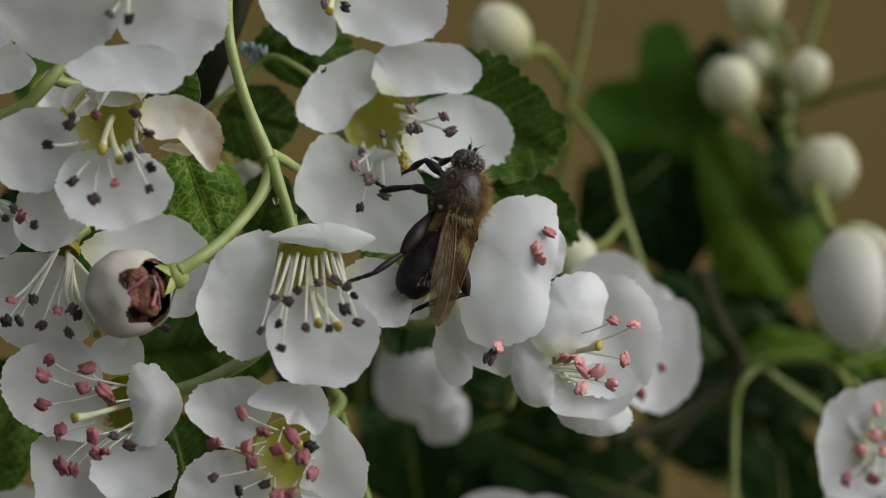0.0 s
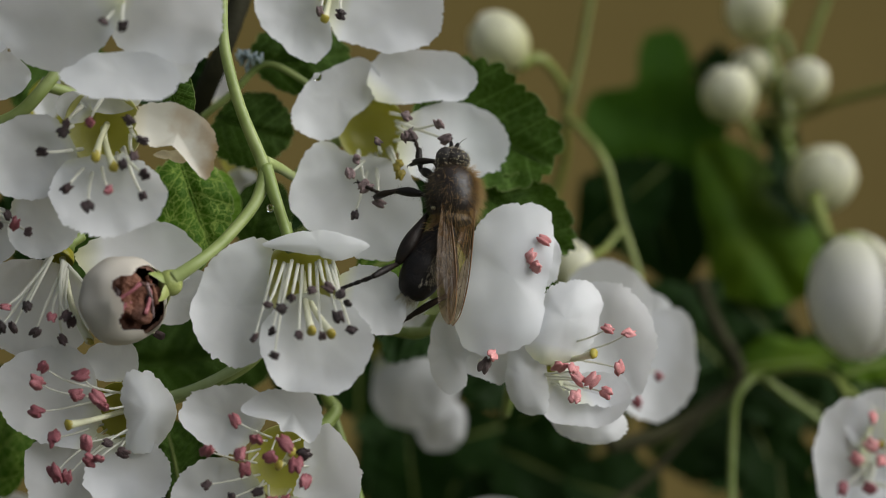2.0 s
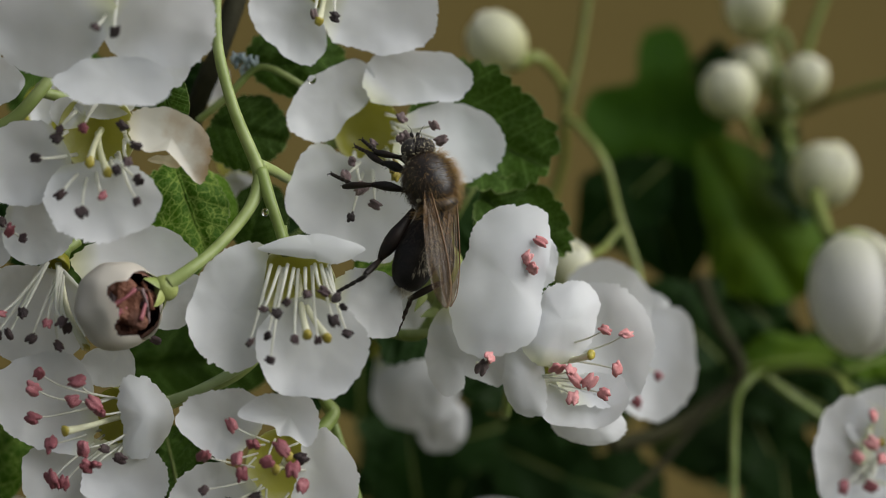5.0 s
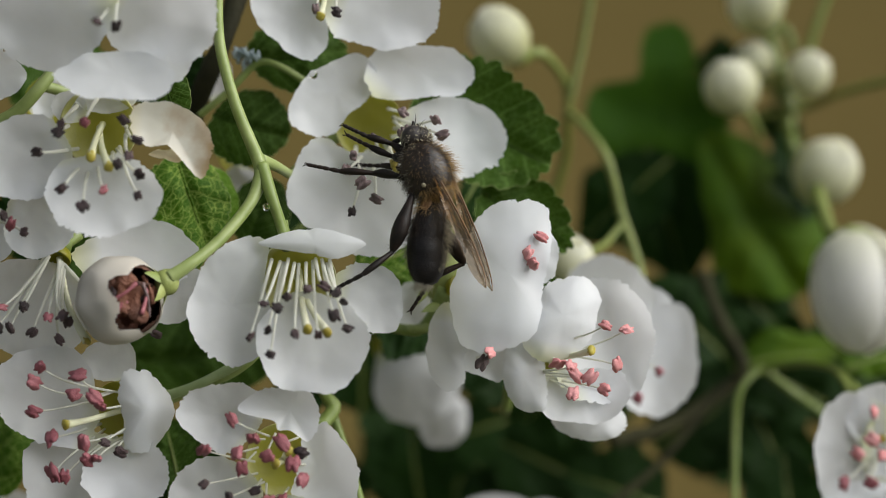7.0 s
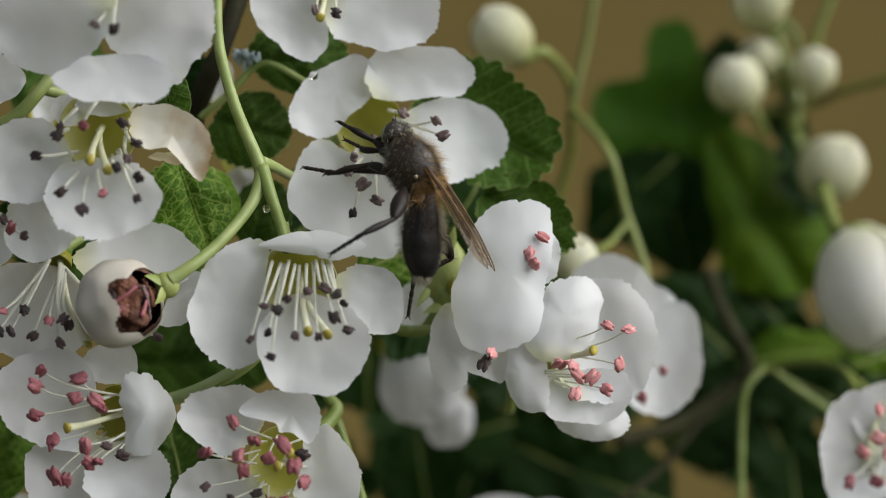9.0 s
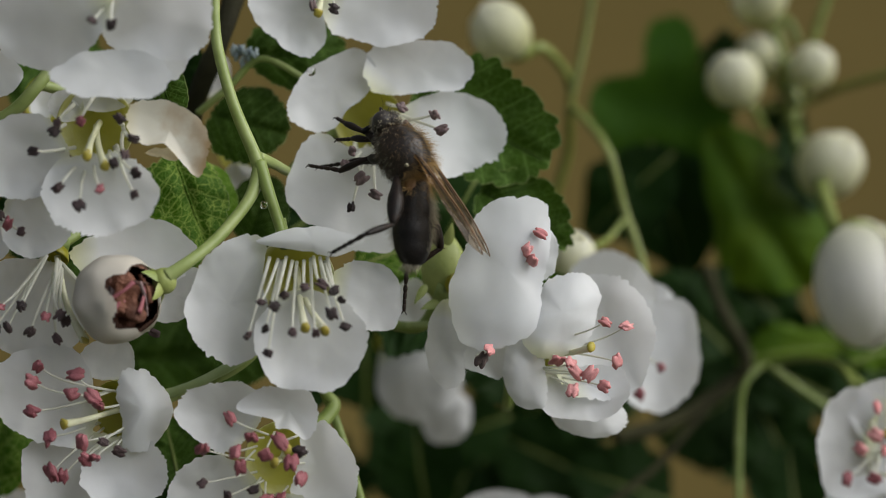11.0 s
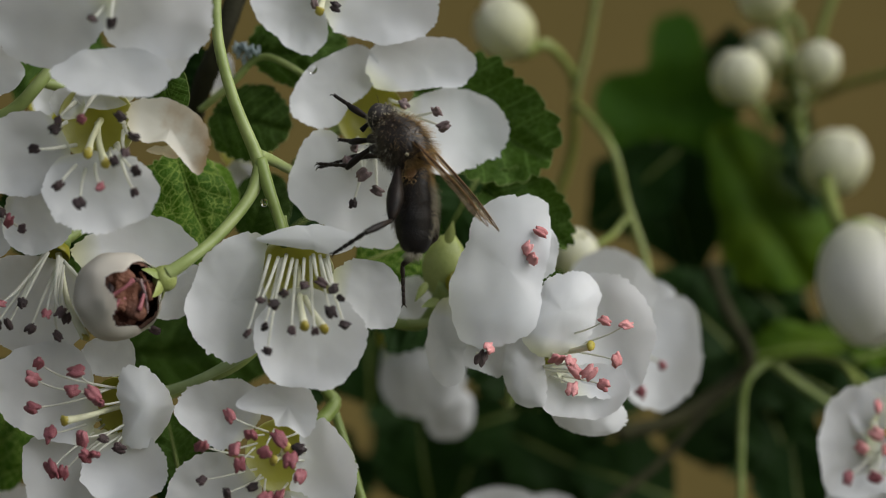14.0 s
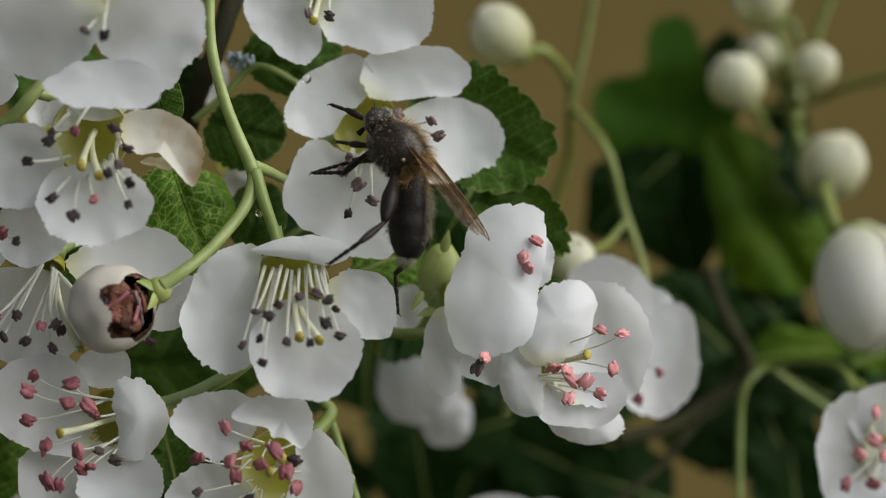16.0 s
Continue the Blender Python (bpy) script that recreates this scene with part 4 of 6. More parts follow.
stalk("brown twig with lichen behind the upper leaves", [(-16.06, 6.00, 22.46), (-17.71, 4.00, 16.65), (-19.21, 5.00, 13.50), (-20.74, 8.00, 9.97)], [0.9, 0.9, 0.8], TWIG, "twig", 0.25, "twig")
stalk("thin yellow-green leaf stalk behind the leaves", [(-19.21, 3.00, 11.28), (-16.58, 2.00, 13.26), (-13.85, 2.00, 15.54), (-10.27, 3.00, 13.80)], [0.3, 0.3, 0.28])

# ---- leaves in focus ----
swaying_leaf = broad_leaf("dark green toothed hawthorn leaf behind the feeding flower", (4.10, 5.50, 10.06), (6.05, 5.03, 4.93, 5.96, 5.68, 5.03, 4.19, 4.19, 4.66, 6.05, 6.75, 6.89), (0.1, 0.15), 1.2, LEAF, (1, -0.5), 1, 0.14, lobe=((6.54, 4.80, 3.29), (3.62, 3.43, 3.62, 4.26, 5.01, 3.71, 3.25, 2.78, 2.78, 3.25, 3.48, 3.62), (0.1, 0.2), 0.8, LEAF, (0.8, -0.6), 1.5, 0.15))
broad_leaf("veined green hawthorn leaf lit from above", (-19.14, -2.50, 4.25), (3.77, 3.19, 2.75, 3.1, 3.28, 4.08, 5.54, 4.87, 3.99, 3.77, 3.99, 3.77), (0.2, 0.25), -0.8, LEAF_BRIGHT, (0.35, -1), 2, 0.1)
broad_leaf("light green leaf beyond the veined leaf, coloured as lit", (-17.70, 0.50, 4.33), (2.62, 2.26, 1.9, 1.99, 2.26, 2.98, 3.61, 3.16, 2.26, 2.03, 2.17, 2.35), (0.3, 0.3), -0.6, LEAF_LIT, (0.4, -1), 2.5, 0.05)
broad_leaf("green leaf showing at the spray edge", (-36.24, 6.00, -15.13), (2.9, 4.9, 5), (0.1, 0.2), -0.6, LEAF_BRIGHT, (0.2, 1), 61, 0.04)
broad_leaf("dark green hawthorn leaf with toothed rim", (-15.27, 3.50, 10.39), (2.99, 3.22, 3.31, 3.45, 3.22, 2.99, 3.13, 3.31, 3.45, 3.31, 2.99, 2.85), (0.0, 0.3), -0.8, LEAF, (1, -0.3), 3, 0.11)
broad_leaf("green hawthorn leaf under the upper blossom", (-11.66, 4.50, 16.15), (2.87, 3.05, 3.79, 4.53, 4.26, 3.33, 2.87, 2.87, 3.24, 3.79, 3.7, 3.05), (0.0, 0.3), -0.8, LEAF, (1, 0.1), 4, 0.11)
broad_leaf("small dark leaf curling at its edge", (-20.21, -6.50, 12.13), (1.99, 2.07, 1.73, 1.64, 1.81, 1.99, 1.64, 1.55, 1.55, 1.64, 1.73, 1.9), (-0.4, 0.1), -0.6, LEAF, (0.3, -1), 5, 0.03)
broad_leaf("green leaf under the withered bud", (-21.00, 12.00, -8.90), (6.77, 3.68, 0), (0.0, 0.2), -0.8, LEAF, (1, 0.1), 6, 0.04)
broad_leaf("green leaf between the stalks", (-14.39, 4.00, 3.37), (2.4, 3.04, 10), (0.1, 0.2), -0.6, LEAF, (0.3, 1), 7, 0.04)
leaf("yellow-green leaf behind the insect", (-6.64, 4.00, -1.34), (-0.65, 6.00, 0.98), 5.0, (0.2, -1, 0.3), 2, 0.1, 0.05, LEAF_BRIGHT, seed=8)
leaf("green leaf behind the lowest blossom", (-20.43, -0.00, -18.86), (-22.32, 4.00, -12.87), 5.0, (0.2, -1, 0.3), 2, 0.1, 0.05, LEAF, seed=9)

# added leaves, mostly hidden, that keep sun and sky off the hanging flower
leaf("added leaf behind the paired flowers that shades the hanging flower", (4.75, 16.00, -7.87), (11.12, 15.00, -2.90), 8.0, (0.4, -1, 0.3), 2, 0.15, 0.05, LEAF, seed=10)
leaf("added leaf behind the sideways flower that shades the hanging flower", (2.41, 26.00, -6.23), (8.59, 24.00, 0.57), 8.5, (0.4, -1, 0.3), 2, 0.15, 0.05, LEAF, seed=11)
leaf("added leaf over the hanging flower that shades it", (-8.23, 30.00, -5.56), (0.33, 34.00, -6.49), 9.0, (0.1, -0.3, 1), 2, 0.15, 0.05, LEAF, seed=12)
leaf("added leaf beside the hanging flower that shades it", (8.07, 24.00, -13.40), (3.45, 26.00, -7.79), 8.0, (0.5, -1, 0.1), 2, 0.15, 0.05, LEAF_SHADED, seed=13)

# ---- farther back, out of focus ----
flower("white hawthorn flower behind, out of the light", (15.32, 18.00, -7.96), (0.5, -0.8, 0.2), [
    ((14.74, 17.00, -3.44), (3.27, 3.18, 3.37, 4.09, 4.33, 4.33, 3.85, 3.85, 3.85, 3.85, 3.61, 3.27), (0.1, -0.2), 1.2, None),
    ((16.88, 18.60, -7.23), (4.62, 4.62, 0), (0.0, 0.1), 0.45, None),
    ((19.03, 17.60, -9.69), (5.07, 5.56, 4.11, 3.72, 3.96, 4.44, 4.83, 4.59, 4.35, 3.86, 3.86, 4.83), (0.1, 0.1), 1.2, None)],
    [((18.78, 13.00, -10.17), PL), ((16.93, 13.00, -12.36), PL)], seed=21, size=0.5, stalk=[(12.96, 20.00, -6.02), (11.06, 22.00, -1.48)], far=True)
flower("white hawthorn flower hanging below, blurred by distance", (-4.54, 32.00, -9.13), (0, -0.8, -0.6), [
    ((-2.63, 31.00, -12.03), (4.16, 4.16, 4.42, 4.42, 4.42, 4.42, 4.36, 4.42, 4.26, 3.95, 4.16, 4.42), (0.0, 0.15), -1.5, PETAL_SHADED),
    ((0.05, 32.50, -15.92), (2.62, 2.62, 2.51, 2.41, 2.51, 2.72, 2.72, 2.88, 2.62, 2.36, 2.36, 2.62), (-0.1, 0.1), -0.9, PETAL_SHADED)], [((-4.97, 28.00, -8.94), PL)], seed=22, stalk=[(-2.40, 34.00, -6.49), (4.19, 36.00, -11.52)], far=True)
flower("white hawthorn flower with pink anthers at the spray's end", (37.98, 14.00, -16.10), (-0.2, -1, 0), [
    ((35.37, 13.20, -17.00), (4.95, 4.71, 4.71, 4.71, 4.71, 4.71, 4.71, 4.71, 3.39, 3.11, 3.3, 4.24), (0.15, 0.0), 1.5, None),
    ((38.18, 13.80, -14.37), (3.03, 2.93, 2.84, 2.84, 2.84, 2.84, 2.84, 2.84, 2.93, 3.12, 3.12, 3.03), (0.0, -0.15), 1.05, None),
    ((41.31, 13.60, -17.53), (4.96, 4.96, 0), (-0.1, 0.0), 1.2, None),
    ((36.79, 13.00, -22.58), (4.24, 3.29, 0), (0.0, 0.2), 0.9, None)],
    [((36.67, 10.00, -13.53), PK), ((35.29, 10.00, -17.02), PK), ((36.53, 10.00, -15.73), PK), ((37.34, 10.00, -17.16), PK), ((34.23, 10.00, -19.36), PL), ((36.39, 10.00, -19.36), PL), ((38.54, 10.00, -15.25), PK)],
    [(37.34, 10.00, -15.73)], seed=23, size=0.6, stalk=[(38.09, 24.00, -12.89), (36.87, 27.00, -11.52)], far=True)
flower("white hawthorn flower low in the hedge", (6.07, 26.00, -27.15), (0, -1, 0.3), [
    ((5.00, 25.00, -24.15), (3.77, 2.01, 0), (0.0, 0.2), 0.75, None),
    ((9.45, 25.60, -25.01), (3.03, 2.27, 0), (0, 0.2), 0.75, None)], [], seed=24)
flower("white hawthorn flower in the lower corner, blurred", (-37.39, 14.00, -25.40), (0, -1, 0.3), [
    ((-37.42, 13.00, -22.58), (3.29, 2.45, 0), (0.0, 0.2), 0.75, None)], [], seed=25)
flower("white hawthorn flower half hidden by leaves", (-16.45, 10.00, 8.65), (0, -1, 0), [
    ((-16.83, 10.00, 6.17), (1.39, 1.39, 1.57, 1.48, 1.29, 1.39, 1.57, 1.29, 1.2, 1.29, 1.29, 1.29), (0, 0.1), 0.6, PETAL_SHADED),
    ((-18.97, 12.00, 15.05), (1.31, 1.97, 10), (0, 0.1), 0.6, PETAL_SHADED)], [], seed=26)
flower("white hawthorn flower behind the stalks", (-31.93, 6.00, 12.65), (0, -1, 0), [
    ((-32.12, 5.00, 12.81), (1.17, 2.02, 10), (0, 0.1), 0.6, PETAL_SHADED)], [], seed=27)

for place, axis, radius, to, label in [
    ((5.51, 34.00, 20.68), (-0.6, -0.4, 0.5), 3.15, [(9.70, 36.00, 19.35), (12.15, 40.00, 16.93), (12.56, 42.00, 13.69)], "round cream bud on a thin stalk"),
    ((29.32, 46.00, 16.74), (-0.3, -0.6, 0.5), 3.1, [(31.65, 48.00, 13.81), (32.84, 50.00, 11.87)], "round cream-white bud on the twig"),
    ((32.23, 48.00, 25.51), (-0.2, -0.5, 0.6), 3.2, [(35.50, 50.00, 23.09), (36.38, 50.00, 20.73)], "greenish bud at the top of the twig"),
    ((32.56, 52.00, 19.74), (-0.3, -0.4, 0.7), 2.4, [(34.67, 54.00, 17.51), (35.27, 54.00, 15.71)], "small bud behind another"),
    ((37.86, 50.00, 18.37), (0.1, -0.6, 0.5), 2.6, [(37.62, 52.00, 15.56), (36.73, 52.00, 14.37)], "pale green bud beside the twig"),
    ((38.93, 46.00, 8.05), (0.3, -0.6, 0.4), 3.7, [(36.04, 48.00, 10.59), (36.09, 50.00, 11.87)], "round white bud with a yellowish side"),
    # receptacle of the flower behind, built with the bud shape
    ((11.47, 22.00, -0.87), (0.2, -0.3, 0.3), 2.6, [(10.40, 24.00, -3.05), (9.21, 26.00, -4.13)], "green-white receptacle of the flower behind, built as a bud"),
]:
    bud(label, place, axis, radius * 0.83, to, radius, None)
bud("large white bud about to open", (39.20, 30.00, -3.70), (0.05, -0.25, -0.95), 4.2, [(37.43, 34.00, 1.69), (37.64, 44.00, 6.37)], 5.05, PETAL_LATE, 1.28)

stalk("pale stalk curving down from the buds", [(12.49, 40.00, 13.78), (13.56, 36.00, 12.46), (15.71, 32.00, 8.96), (17.06, 32.00, 3.83), (18.59, 31.00, -1.02), (19.02, 30.00, -4.22)], [0.45, 0.42, 0.42], STEM_FAR)
stalk("thin pale side stalk of the curving stem", [(17.23, 32.00, 2.75), (15.47, 29.00, 0.85), (13.84, 25.00, 0.05)], [0.32, 0.32], STEM_FAR)
stalk("upright green stalk standing out of focus", [(15.11, 42.00, 27.33), (13.91, 41.00, 20.41), (12.43, 40.00, 14.12), (12.27, 42.00, 9.71), (10.90, 43.00, 5.20), (8.95, 44.00, 0.63)], [0.45, 0.5, 0.6], STEM_OLIVE)
stalk("thin pale stalk arching over", [(27.47, 30.00, -25.60), (27.72, 31.00, -17.14), (28.15, 31.00, -13.38), (29.75, 32.00, -11.56), (30.88, 34.00, -11.40)], [0.36, 0.36, 0.45], STEM)
stalk("arching stalk of the end blossom", [(30.88, 34.00, -11.40), (34.34, 32.00, -10.75), (36.54, 28.00, -11.05), (37.31, 24.00, -12.89)], [0.3, 0.32, 0.4], STEM_FAR)
stalk("brown-green twig across the lower hedge", [(16.32, 36.00, -18.41), (22.05, 38.00, -17.21), (27.90, 40.00, -13.73), (29.59, 40.00, -11.19), (27.61, 42.00, -6.76), (26.16, 44.00, -2.24)], [0.8, 0.8, 0.7, 0.7], TWIG, "twig", 0.2, "twig")
stalk("green twig slanting up through the hedge", [(15.06, 34.00, -25.04), (20.18, 36.00, -21.44), (24.28, 38.00, -17.21), (29.03, 40.00, -12.32)], [0.45, 0.4, 0.4], TWIG)
stalk("green stalk of the bud twig", [(32.56, 52.00, 14.07), (37.92, 52.00, 14.97), (41.11, 50.00, 16.30), (47.74, 48.00, 17.90)], [0.4, 0.42, 0.5], STEM_OLIVE)
stalk("dark twig that bears the buds", [(36.17, 54.00, 28.35), (34.67, 54.00, 22.93), (36.47, 54.00, 15.71), (35.83, 52.00, 12.58)], [0.8, 0.9, 0.9], STEM_FAR, "twig", 0.2, "twig")
stalk("pale stalk rising beside the buds", [(40.22, 50.00, 27.23), (38.45, 50.00, 22.50), (37.56, 50.00, 18.37)], [0.45, 0.5, 0.4], STEM_FAR)
stalk("olive stalk below the twig", [(31.20, 36.00, -11.52), (34.30, 38.00, -13.87), (37.09, 38.00, -15.82), (40.28, 40.00, -17.94)], [0.4, 0.4], STEM)

round_leaf("large dark green leaf with rounded lobes, out of focus", (24.17, 57.00, 13.18), (24.17, 57.00, 24.84), (0.1, -1, 0.2),
           [(0, 1.0, 21), (-74, 0.82, 26), (62, 0.62, 25), (180, 0.62, 40), (-125, 0.7, 34)], LEAF_ROUND, 31)
broad_leaf("broad yellow-green leaf with soft lobes, out of focus", (32.55, 50.00, 2.42), (8.86, 5.61, 5.32, 7.38, 8.74, 8.27, 7.21, 7.09, 5.61, 5.02, 6.79, 11.52), (0.1, 0.3), -1.5, LEAF_FRESH, (0.6, -1), 33, 0.0)
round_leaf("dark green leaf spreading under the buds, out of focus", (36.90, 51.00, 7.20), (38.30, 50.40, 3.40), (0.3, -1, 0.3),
           [(0, 1.0, 40), (90, 0.8, 40), (180, 1.1, 40), (-90, 0.7, 40)], LEAF_SHADED, 34)
leaf("dark leaf in the hedge's shade", (23.95, 55.00, 9.74), (14.34, 56.00, 1.28), 8.0, (0.0, -1, 0.2), 2.0, 0.2, 0.02, LEAF_SHADED, seed=35)
leaf("dark leaf hanging in the shade", (21.63, 56.00, 11.00), (25.88, 56.00, -3.58), 9.0, (0.0, -1, 0.0), 2.0, 0.2, 0.02, LEAF_SHADED, seed=36)
leaf("dark leaf behind the bud twig", (31.35, 56.00, 19.50), (27.09, 56.00, 20.72), 5.0, (0.0, -1, 0.0), 2.0, 0.2, 0.02, LEAF_SHADED, seed=37)
leaf("dark leaf tucked under the buds", (32.86, 54.00, 14.51), (38.28, 54.00, 11.50), 3.6, (0.0, -1, 0.2), 2.0, 0.2, 0.02, LEAF_SHADED, seed=38)
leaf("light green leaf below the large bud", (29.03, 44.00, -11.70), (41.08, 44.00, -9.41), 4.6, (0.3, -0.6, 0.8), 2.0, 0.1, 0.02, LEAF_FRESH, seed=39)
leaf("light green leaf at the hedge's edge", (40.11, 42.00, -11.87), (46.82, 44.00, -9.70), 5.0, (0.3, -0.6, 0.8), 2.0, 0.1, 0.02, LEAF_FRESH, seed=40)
leaf("dark leaf under the twig's fork", (30.17, 52.00, -3.52), (35.54, 52.00, -8.29), 6.0, (0.0, -1, 0.3), 2.0, 0.2, 0.02, LEAF_SHADED, seed=41)
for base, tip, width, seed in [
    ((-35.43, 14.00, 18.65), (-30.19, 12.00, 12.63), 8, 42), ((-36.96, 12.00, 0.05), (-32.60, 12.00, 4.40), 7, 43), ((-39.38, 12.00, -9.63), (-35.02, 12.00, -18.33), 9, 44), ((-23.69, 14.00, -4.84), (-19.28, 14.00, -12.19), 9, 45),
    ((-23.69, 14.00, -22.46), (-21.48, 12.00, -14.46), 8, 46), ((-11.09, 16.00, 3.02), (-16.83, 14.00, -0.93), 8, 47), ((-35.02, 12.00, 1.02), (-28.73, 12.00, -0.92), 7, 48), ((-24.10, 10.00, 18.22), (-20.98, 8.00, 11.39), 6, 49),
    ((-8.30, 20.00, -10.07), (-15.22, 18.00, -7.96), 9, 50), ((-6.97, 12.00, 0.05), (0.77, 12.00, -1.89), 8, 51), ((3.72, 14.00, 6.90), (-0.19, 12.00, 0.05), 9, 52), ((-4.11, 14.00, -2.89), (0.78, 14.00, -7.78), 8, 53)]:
    leaf("dark green leaf in the shade behind the blossoms", base, tip, width, (0.1, -1, 0.2), 2, 0.15, 0.05, LEAF_SHADED if seed % 3 else LEAF, seed=seed)
# deep hedge leaves, their shade carried by the near-black leaf colour
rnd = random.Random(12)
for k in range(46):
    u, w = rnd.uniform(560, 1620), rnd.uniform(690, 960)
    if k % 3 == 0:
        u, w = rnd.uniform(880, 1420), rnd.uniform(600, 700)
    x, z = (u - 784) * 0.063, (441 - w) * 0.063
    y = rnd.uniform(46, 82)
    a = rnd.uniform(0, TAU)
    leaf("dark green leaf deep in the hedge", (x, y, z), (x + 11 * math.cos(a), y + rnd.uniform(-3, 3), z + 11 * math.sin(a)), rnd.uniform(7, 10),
         (rnd.uniform(-.4, .4), -1, rnd.uniform(-.2, .6)), 2.2, 0.25, 0.03, LEAF_SHADED, seed=50 + k)

def lichen(place):
    bm = bmesh.new()
    r = random.Random(9)
    for k in range(16):
        p = Vector(place) + Vector((r.gauss(0, 0.55), r.gauss(0, 0.3), r.gauss(0, 0.4)))
        ball(p, (r.uniform(-1, 1), 0.2, 1), (1, 0, 0), (0.34, 0.42, 0.2), k, 0.5, 6, 8, None, bm)
    return tagged(new("lichen", mesh_of(bm, "lichen", plain_material("pale_lichen", (0.34, 0.42, 0.44), (0.55, 0.62, 0.62), 900, 0.8, 0.8, 0.1))),
                  "pale blue-grey lichen tuft on the twig", "lichen", "", "stuff")


lichen((-15.40, 2.00, 15.90))
drop((-9.46, -2.80, 14.10), 0.36, "clear water drop hanging from a petal")
drop((-12.57, -9.00, 3.65), 0.30, "tiny water drop on a green stalk")


# ---- the insect ----
CHITIN = plain_material("black_chitin", (0.008, 0.007, 0.007), (0.026, 0.021, 0.018), 900, 0.5, 0.7, 0.05, Specular_IOR_Level=0.22)
THORAX = plain_material("brown_black_thorax", (0.012, 0.009, 0.008), (0.045, 0.032, 0.024), 800, 0.36, 0.6, 0.05, Specular_IOR_Level=0.5)
LEGS = plain_material("dark_leg", (0.008, 0.006, 0.005), (0.024, 0.014, 0.009), 1500, 0.5, 0.5, 0.04, Specular_IOR_Level=0.25)
AMBER = plain_material("amber_joint", (0.10, 0.045, 0.012), (0.24, 0.12, 0.035), 900, 0.4, 0.3, 0.04)
EYE = plain_material("dark_eye", (0.012, 0.010, 0.009), (0.04, 0.030, 0.026), 2600, 0.5, 0.7, 0.05)
FUR_TAN = plain_material("tan_hair", (0.32, 0.19, 0.06), (0.58, 0.40, 0.18), 500, 0.6)
FUR_PALE = plain_material("pale_hair", (0.42, 0.38, 0.28), (0.66, 0.62, 0.52), 500, 0.6)
FUR_DARK = plain_material("dark_hair", (0.028, 0.017, 0.009), (0.085, 0.052, 0.027), 500, 0.6)
DUST = plain_material("pollen_grain", (0.40, 0.36, 0.24), (0.62, 0.58, 0.42), 3000, 0.8)


def wing_material():
    k = Mat("smoky_wing")
    uv = k.uv()
    sep = k.n("ShaderNodeSeparateXYZ")
    k.put(uv, sep.inputs[0])
    haze = k.noise(uv, 9, 3)
    colour = k.mix(k.ramp(sep.outputs[1], (0.0, (0, 0, 0)), (0.55, (1, 1, 1))), (0.30, 0.145, 0.030), (0.120, 0.080, 0.046))
    normal = k.bump(k.noise(uv, 26, 3), 0.4, 0.10)
    film = k.bsdf(colour, 0.30, normal, Specular_IOR_Level=0.5)
    film = k.thin(film, colour, 0.4)
    clear = k.n("ShaderNodeBsdfTransparent")
    clear.inputs[0].default_value = (0.80, 0.68, 0.50, 1)
    both = k.n("ShaderNodeMixShader")
    k.put(k.ramp(haze, (0.3, (0.42, 0.42, 0.42)), (0.7, (0.72, 0.72, 0.72))), both.inputs[0])
    k.put(clear.outputs[0], both.inputs[1])
    k.put(film, both.inputs[2])
    return k.done(both.outputs[0])


WING = wing_material()


def piece(name, bm, material, parent, label=""):
    ob = new(name, mesh_of(bm, name, material))
    ob.parent = parent
    return tagged(ob, label)


def fur(name, parent, material, count, spot, length, lean, seed, thick=0.030):
    """Many fine hairs, joined; spot(rnd) gives a root and a normal, or None."""
    rnd = random.Random(seed)
    bm = bmesh.new()
    made = 0
    while made < count:
        got = spot(rnd)
        made += 1
        if not got:
            continue
        p, nrm = got
        d = (nrm + Vector(lean) + Vector((rnd.gauss(0, .3), rnd.gauss(0, .3), rnd.gauss(0, .3)))).normalized()
        ln = length * rnd.uniform(0.5, 1.15)
        x = d.orthogonal().normalized()
        y = d.cross(x)
        droop = Vector(lean) * ln * 0.25
        a = [bm.verts.new((p + (x * math.cos(TAU * k / 3) + y * math.sin(TAU * k / 3)) * thick) * MM) for k in range(3)]
        b = [bm.verts.new((p + d * ln * 0.55 + (x * math.cos(TAU * k / 3) + y * math.sin(TAU * k / 3)) * thick * 0.7) * MM) for k in range(3)]
        e = bm.verts.new((p + d * ln + droop) * MM)
        for k in range(3):
            n = (k + 1) % 3
            bm.faces.new((a[k], a[n], b[n], b[k]))
            bm.faces.new((b[k], b[n], e))
    return tagged(piece(name, bm, material, parent), "", "", "", "stuff")


def on_ball(size, keep, centre=(0, 0, 0)):
    def spot(rnd):
        d = Vector((rnd.gauss(0, 1), rnd.gauss(0, 1), rnd.gauss(0, 1))).normalized()
        if not keep(d, rnd):
            return None
        p = Vector(centre) + Vector((d.x * size[0], d.y * size[1], d.z * size[2])) * 0.98
        return p, Vector((d.x / size[0], d.y / size[1], d.z / size[2])).normalized()
    return spot


def limb(length, radii, rough=0.06):
    return tube([(0, length * k / 6, 0.06 * length * math.sin(math.pi * k / 6)) for k in range(7)], radii, 10, 3, rough)


